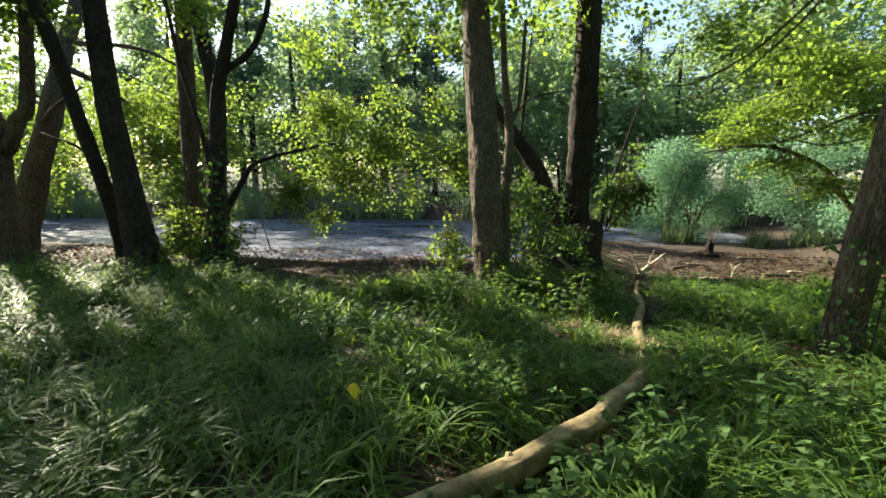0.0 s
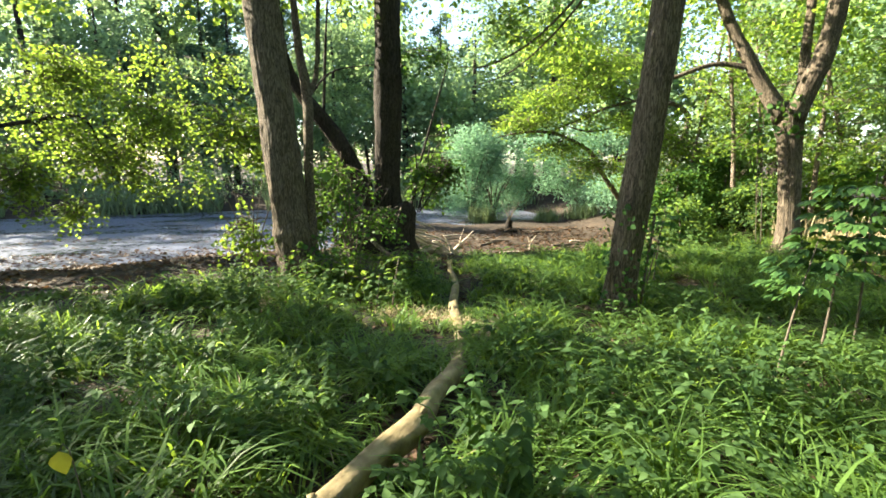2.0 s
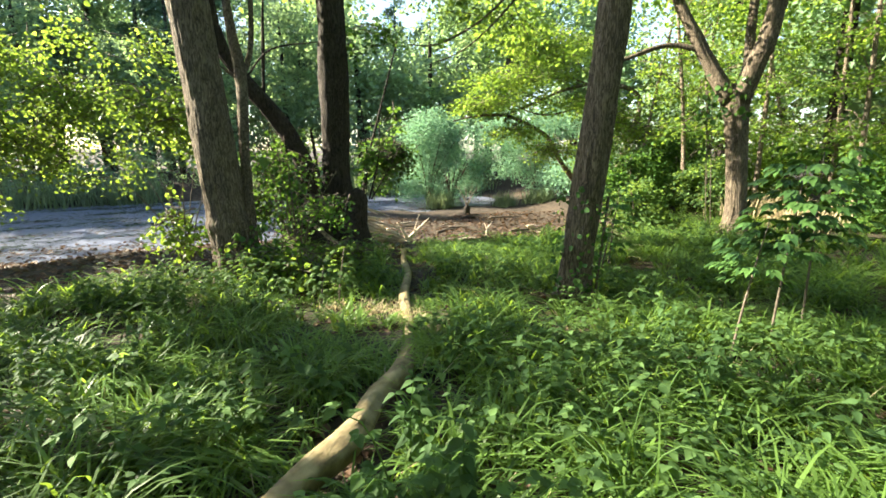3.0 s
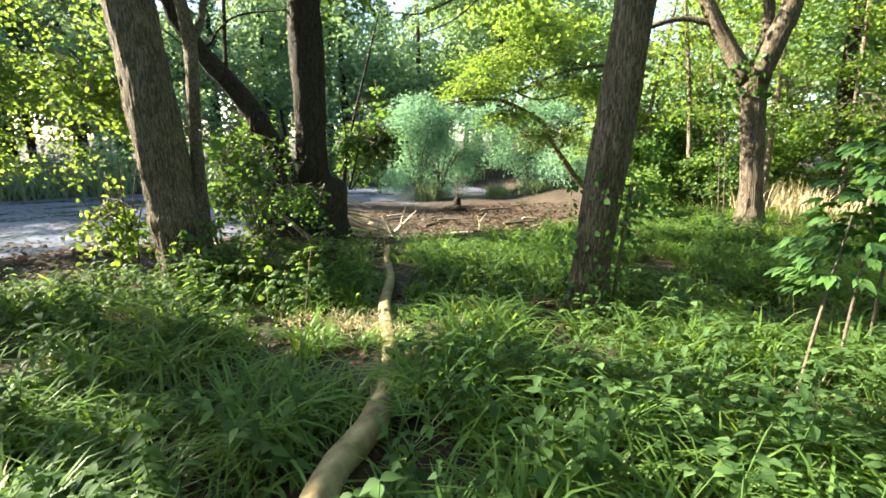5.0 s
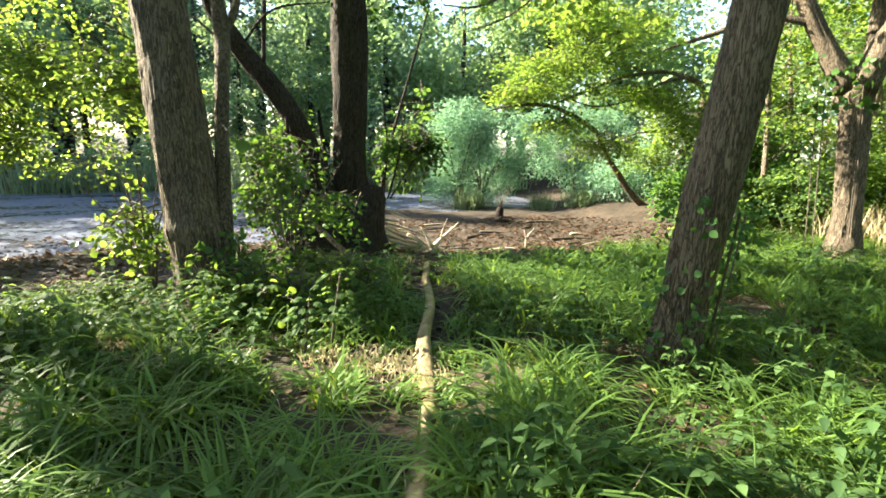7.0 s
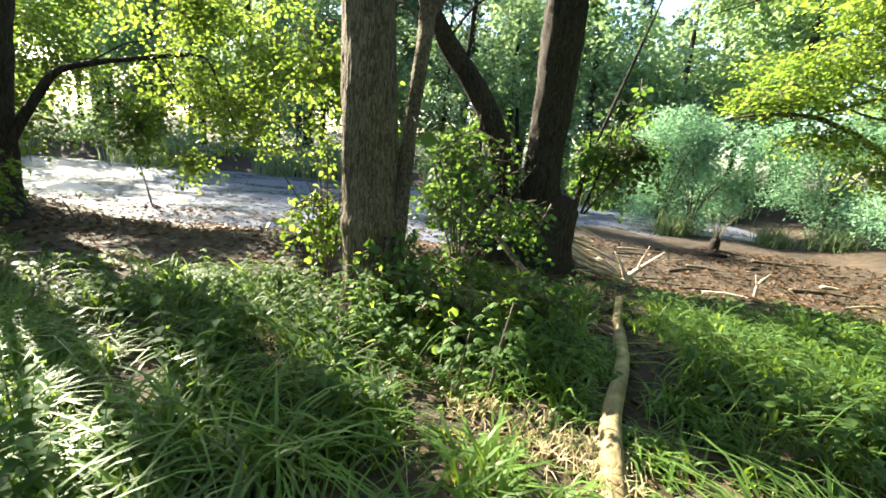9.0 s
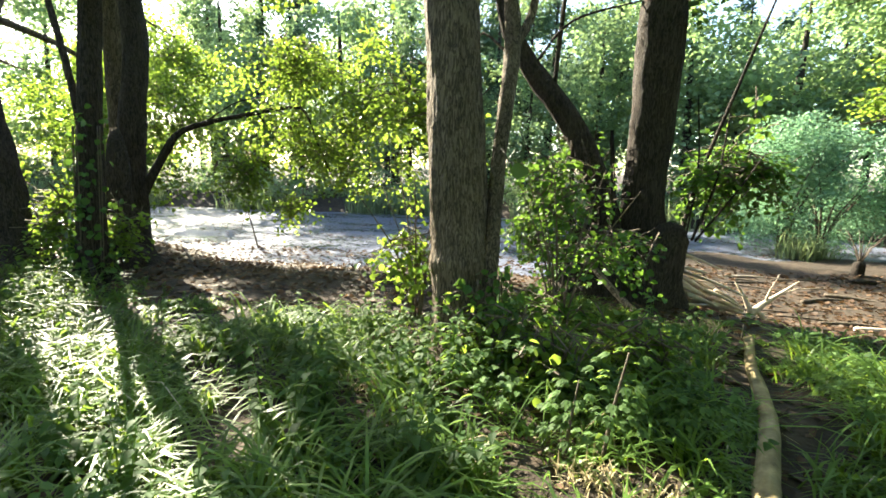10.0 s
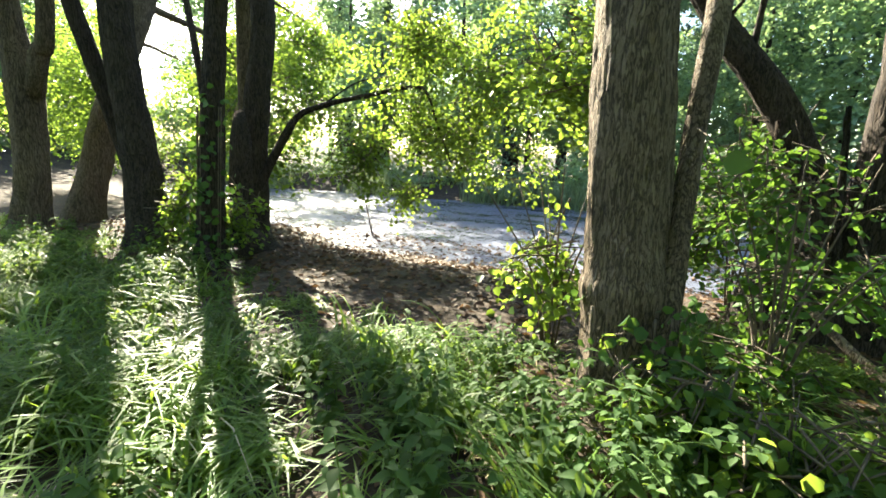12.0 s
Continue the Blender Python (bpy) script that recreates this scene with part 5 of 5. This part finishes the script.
gr = thing("sedge_cover", "dense arching dark green sedge covering the bank", "grass", (0, 0, 0), kind="stuff")
part("foliage", mesh_of("foliage", *blades(fp[~dry], long[~dry], 0.009 + 0.013 * grng.random((~dry).sum()), lean[~dry], grng, outward=way[~dry])), M_GRASS, gr)["kind"] = "stuff"
part("dry_blades", mesh_of("dry_blades", *blades(fp[dry], long[dry] * 0.9, 0.004 + 0.006 * grng.random(dry.sum()), lean[dry] * 1.2, grng, outward=way[dry])), M_STRAW, gr, "straw-coloured withered blades")["kind"] = "stuff"


m = 2600
ap = np.stack([-6 + 14 * grng.random(m), 0.6 + 7.4 * grng.random(m)], 1)
tall = np.array([noise.noise(Vector((x * 0.8 + 3, y * 0.8, 9.0))) for x, y in ap])
ap = ap[(ap[:, 1] < shore(ap[:, 0]) - 0.5) & free_of_trunks(ap) & (tall > 0.0) & (log_gap(ap) > 0.25) & (clearing(ap) > 0.5) & (np.abs(ap[:, 0] - 1.5) < 2.2 + 0.95 * ap[:, 1])][:430]
af = np.repeat(ap, 16, 0) + grng.normal(size=(len(ap) * 16, 2)) * 0.045
away = np.repeat(grng.random(len(ap)) * 6.28, 16) + grng.normal(size=len(af)) * 1.0
part("arching_blades", mesh_of("arching_blades", *blades(np.column_stack([af, ground_z(af[:, 0], af[:, 1]) - 0.02]), 0.32 + 0.46 * grng.random(len(af)), 0.011 + 0.008 * grng.random(len(af)), 0.7 + 0.6 * grng.random(len(af)), grng, segs=5, outward=away)), M_GRASS, gr, "long arching blades above the rest")["kind"] = "stuff"


def nettle(seed, h):
    r = np.random.default_rng(seed)
    t = thing("nettle", "dark green stinging nettle among the sedge", "plant", (0, 0, 0), "nettles on the bank")
    for s in range(4):
        P, D, U, L = [], [], [], []
        ox, oy, bx, by = r.normal() * 0.06, r.normal() * 0.06, r.normal() * 0.1, r.normal() * 0.1
        hh = h * (0.65 + 0.45 * r.random())
        stalk = part("stem", mesh_of("stem", *tube([(ox, oy, 0, 0.004), (ox + bx * 0.4, oy + by * 0.4, hh * 0.5, 0.0035), (ox + bx, oy + by, hh, 0.002)], sides=4, step=0.1)), M_NETTLE, t)
        for k in range(7):
            f = 0.25 + 0.75 * k / 6
            a0 = k * 1.57 + s
            for a in (a0, a0 + math.pi):
                P.append((ox + bx * f, oy + by * f, hh * f))
                D.append((math.cos(a), math.sin(a), 0.15 - 0.45 * r.random()))
                U.append((0.2 * r.normal(), 0.2 * r.normal(), 1))
                L.append(0.092 * (1.15 - 0.5 * f) * (0.8 + 0.4 * r.random()))
        part("leaves", mesh_of("leaves", *fine_leaves(np.array(P), np.array(D), np.array(U), np.array(L), 0.6, 0.3, 0.3)), M_NETTLE, stalk)["kind"] = "stuff"
    return t


def bramble(seed, h):
    r = np.random.default_rng(seed)
    t = thing("bramble", "sprawling bramble with light green three-part leaves", "plant", (0, 0, 0), "brambles on the bank")
    for s in range(4):
        P, D, U, L = [], [], [], []
        a = s * 1.57 + r.random()
        ln = 0.35 + 0.3 * r.random()
        hh = h * (0.7 + 0.5 * r.random())
        pts = [(0, 0, 0, 0.004), (math.cos(a) * ln * 0.4, math.sin(a) * ln * 0.4, hh, 0.0035), (math.cos(a) * ln, math.sin(a) * ln, hh * 0.8, 0.002)]
        stalk = part("stem", mesh_of("stem", *tube(pts, sides=4, step=0.1)), M_BRAMBLE, t)
        c = spline(pts, 0.07)
        for k in range(2, len(c)):
            b = a + (1 if k % 2 else -1) * 1.0 + 0.3 * r.normal()
            foot = c[k, :3] + np.array([math.cos(b), math.sin(b), 0.3]) * 0.05
            for lobe in (-1.2, 0, 1.2):
                P.append(foot)
                D.append((math.cos(b + lobe), math.sin(b + lobe), -0.1 + 0.2 * r.normal()))
                U.append((0.25 * r.normal(), 0.25 * r.normal(), 1))
                L.append(0.052 * (0.8 + 0.5 * r.random()))
        part("leaves", mesh_of("leaves", *fine_leaves(np.array(P), np.array(D), np.array(U), np.array(L), 0.78, 0.25, 0.22)), M_BRAMBLE, stalk)["kind"] = "stuff"
    return t


def strew(protos, count, seed, where, low, high):
    r = np.random.default_rng(seed)
    made = 0
    first = list(protos)
    while made < count:
        x, y = -7.5 + 17 * r.random(), 0.4 + 8.6 * r.random()
        q = np.array([[x, y]])
        if not (y < shore(x) and free_of_trunks(q)[0] and off_log(q, 0.27)[0] and clearing(q)[0] > 0.36 and abs(x - 1.5) < 2.3 + 0.9 * y and where(x, y, r)):
            continue
        mm = pose(x, y, float(ground_z(x, y)) - 0.02, r.normal() * 6, r.normal() * 6, r.random() * 360)
        s = (low + (high - low) * r.random()) * (0.5 + 0.5 * float(smoothstep(0.0, 1.4, shore(x) - y)))
        if first:
            ob = first.pop()
            ob.matrix_basis = mm
        else:
            ob = copy_thing(protos[made % len(protos)], mm)
        ob.scale = (s, s, s)
        made += 1


strew([nettle(s, h) for s, h in ((401, 0.5), (402, 0.42), (403, 0.55), (404, 0.36))], 310, 410, lambda x, y, r: noise.noise(Vector((x * 0.5 + 7, y * 0.5, 0))) + 0.35 * (x < 1.2) + r.normal() * 0.12 > 0.1, 0.7, 1.1)
strew([bramble(s, h) for s, h in ((421, 0.3), (422, 0.24), (423, 0.36), (424, 0.2))], 180, 430, lambda x, y, r: noise.noise(Vector((x * 0.5, y * 0.5 + 9, 4))) + 0.35 * (x > 1.6) + r.normal() * 0.12 > 0.1, 0.7, 1.05)

yl = thing("yellow_leaf", "single yellowed leaf on a nettle stalk", "leaf", (-0.1, 2.82, 0.4))
part("blade", mesh_of("blade", *fine_leaves(np.array([[0, 0, 0.04]]), np.array([[0.1, -0.2, -1.0]]), np.array([[0, -1.0, 0.3]]), np.array([0.1]), 0.75, 0.2)), M_YELLOW, yl)
part("stalk", limb_mesh("stalk", [(0, 0, 0.04, 0.002), (0.02, 0.03, 0.02, 0.0025), (0.05, 0.06, -0.5, 0.004)], sides=5, step=0.1), M_TWIG, yl)

# dead leaves on the mud and under the sedge
m = 26000
lp = np.stack([-8 + 18 * grng.random(m), 0.5 + 13 * grng.random(m)], 1)
on_mud = lp[:, 1] > shore(lp[:, 0]) - 0.4
lp = lp[(on_mud & (ground_z(lp[:, 0], lp[:, 1]) > WATER_Z - 0.02)) | (grng.random(m) < 0.5)]
lz = np.maximum(ground_z(lp[:, 0], lp[:, 1]), WATER_Z) + 0.012
k = len(lp)
lit = thing("leaf_litter", "brown dead leaves strewn over the mud and soil", "leaves", (0, 0, 0), kind="stuff")
part("leaves", mesh_of("leaves", *leaf_arrays(np.column_stack([lp, lz]), np.column_stack([grng.normal(size=(k, 2)), grng.normal(size=k) * 0.15]), np.column_stack([grng.normal(size=(k, 2)) * 0.35, np.ones(k)]), 0.05 + 0.05 * grng.random(k), 0.75, 0.3)), M_LITTER, lit)["kind"] = "stuff"
# floating leaf bits and weed on the pond
m = 10000
wp = np.stack([-13 + 24 * grng.random(m), 10.9 + 8 * grng.random(m) ** 1.8], 1)
near = np.array([noise.noise(Vector((x * 0.5, y * 1.2, 5.0))) for x, y in wp])
wp = wp[(near > 0.02) & (ground_z(wp[:, 0], wp[:, 1]) < WATER_Z)]
k = len(wp)
fl = thing("floating_leaves", "dark leaves and weed floating on the film", "leaves", (0, 0, WATER_Z + 0.006), kind="stuff")
part("leaves", mesh_of("leaves", *leaf_arrays(np.column_stack([wp, np.zeros(k)]), np.column_stack([grng.normal(size=(k, 2)), np.zeros(k)]), np.tile([0.0, 0.0, 1.0], (k, 1)), 0.05 + 0.06 * grng.random(k), 0.75, 0.1)), M_LITTER, fl)["kind"] = "stuff"
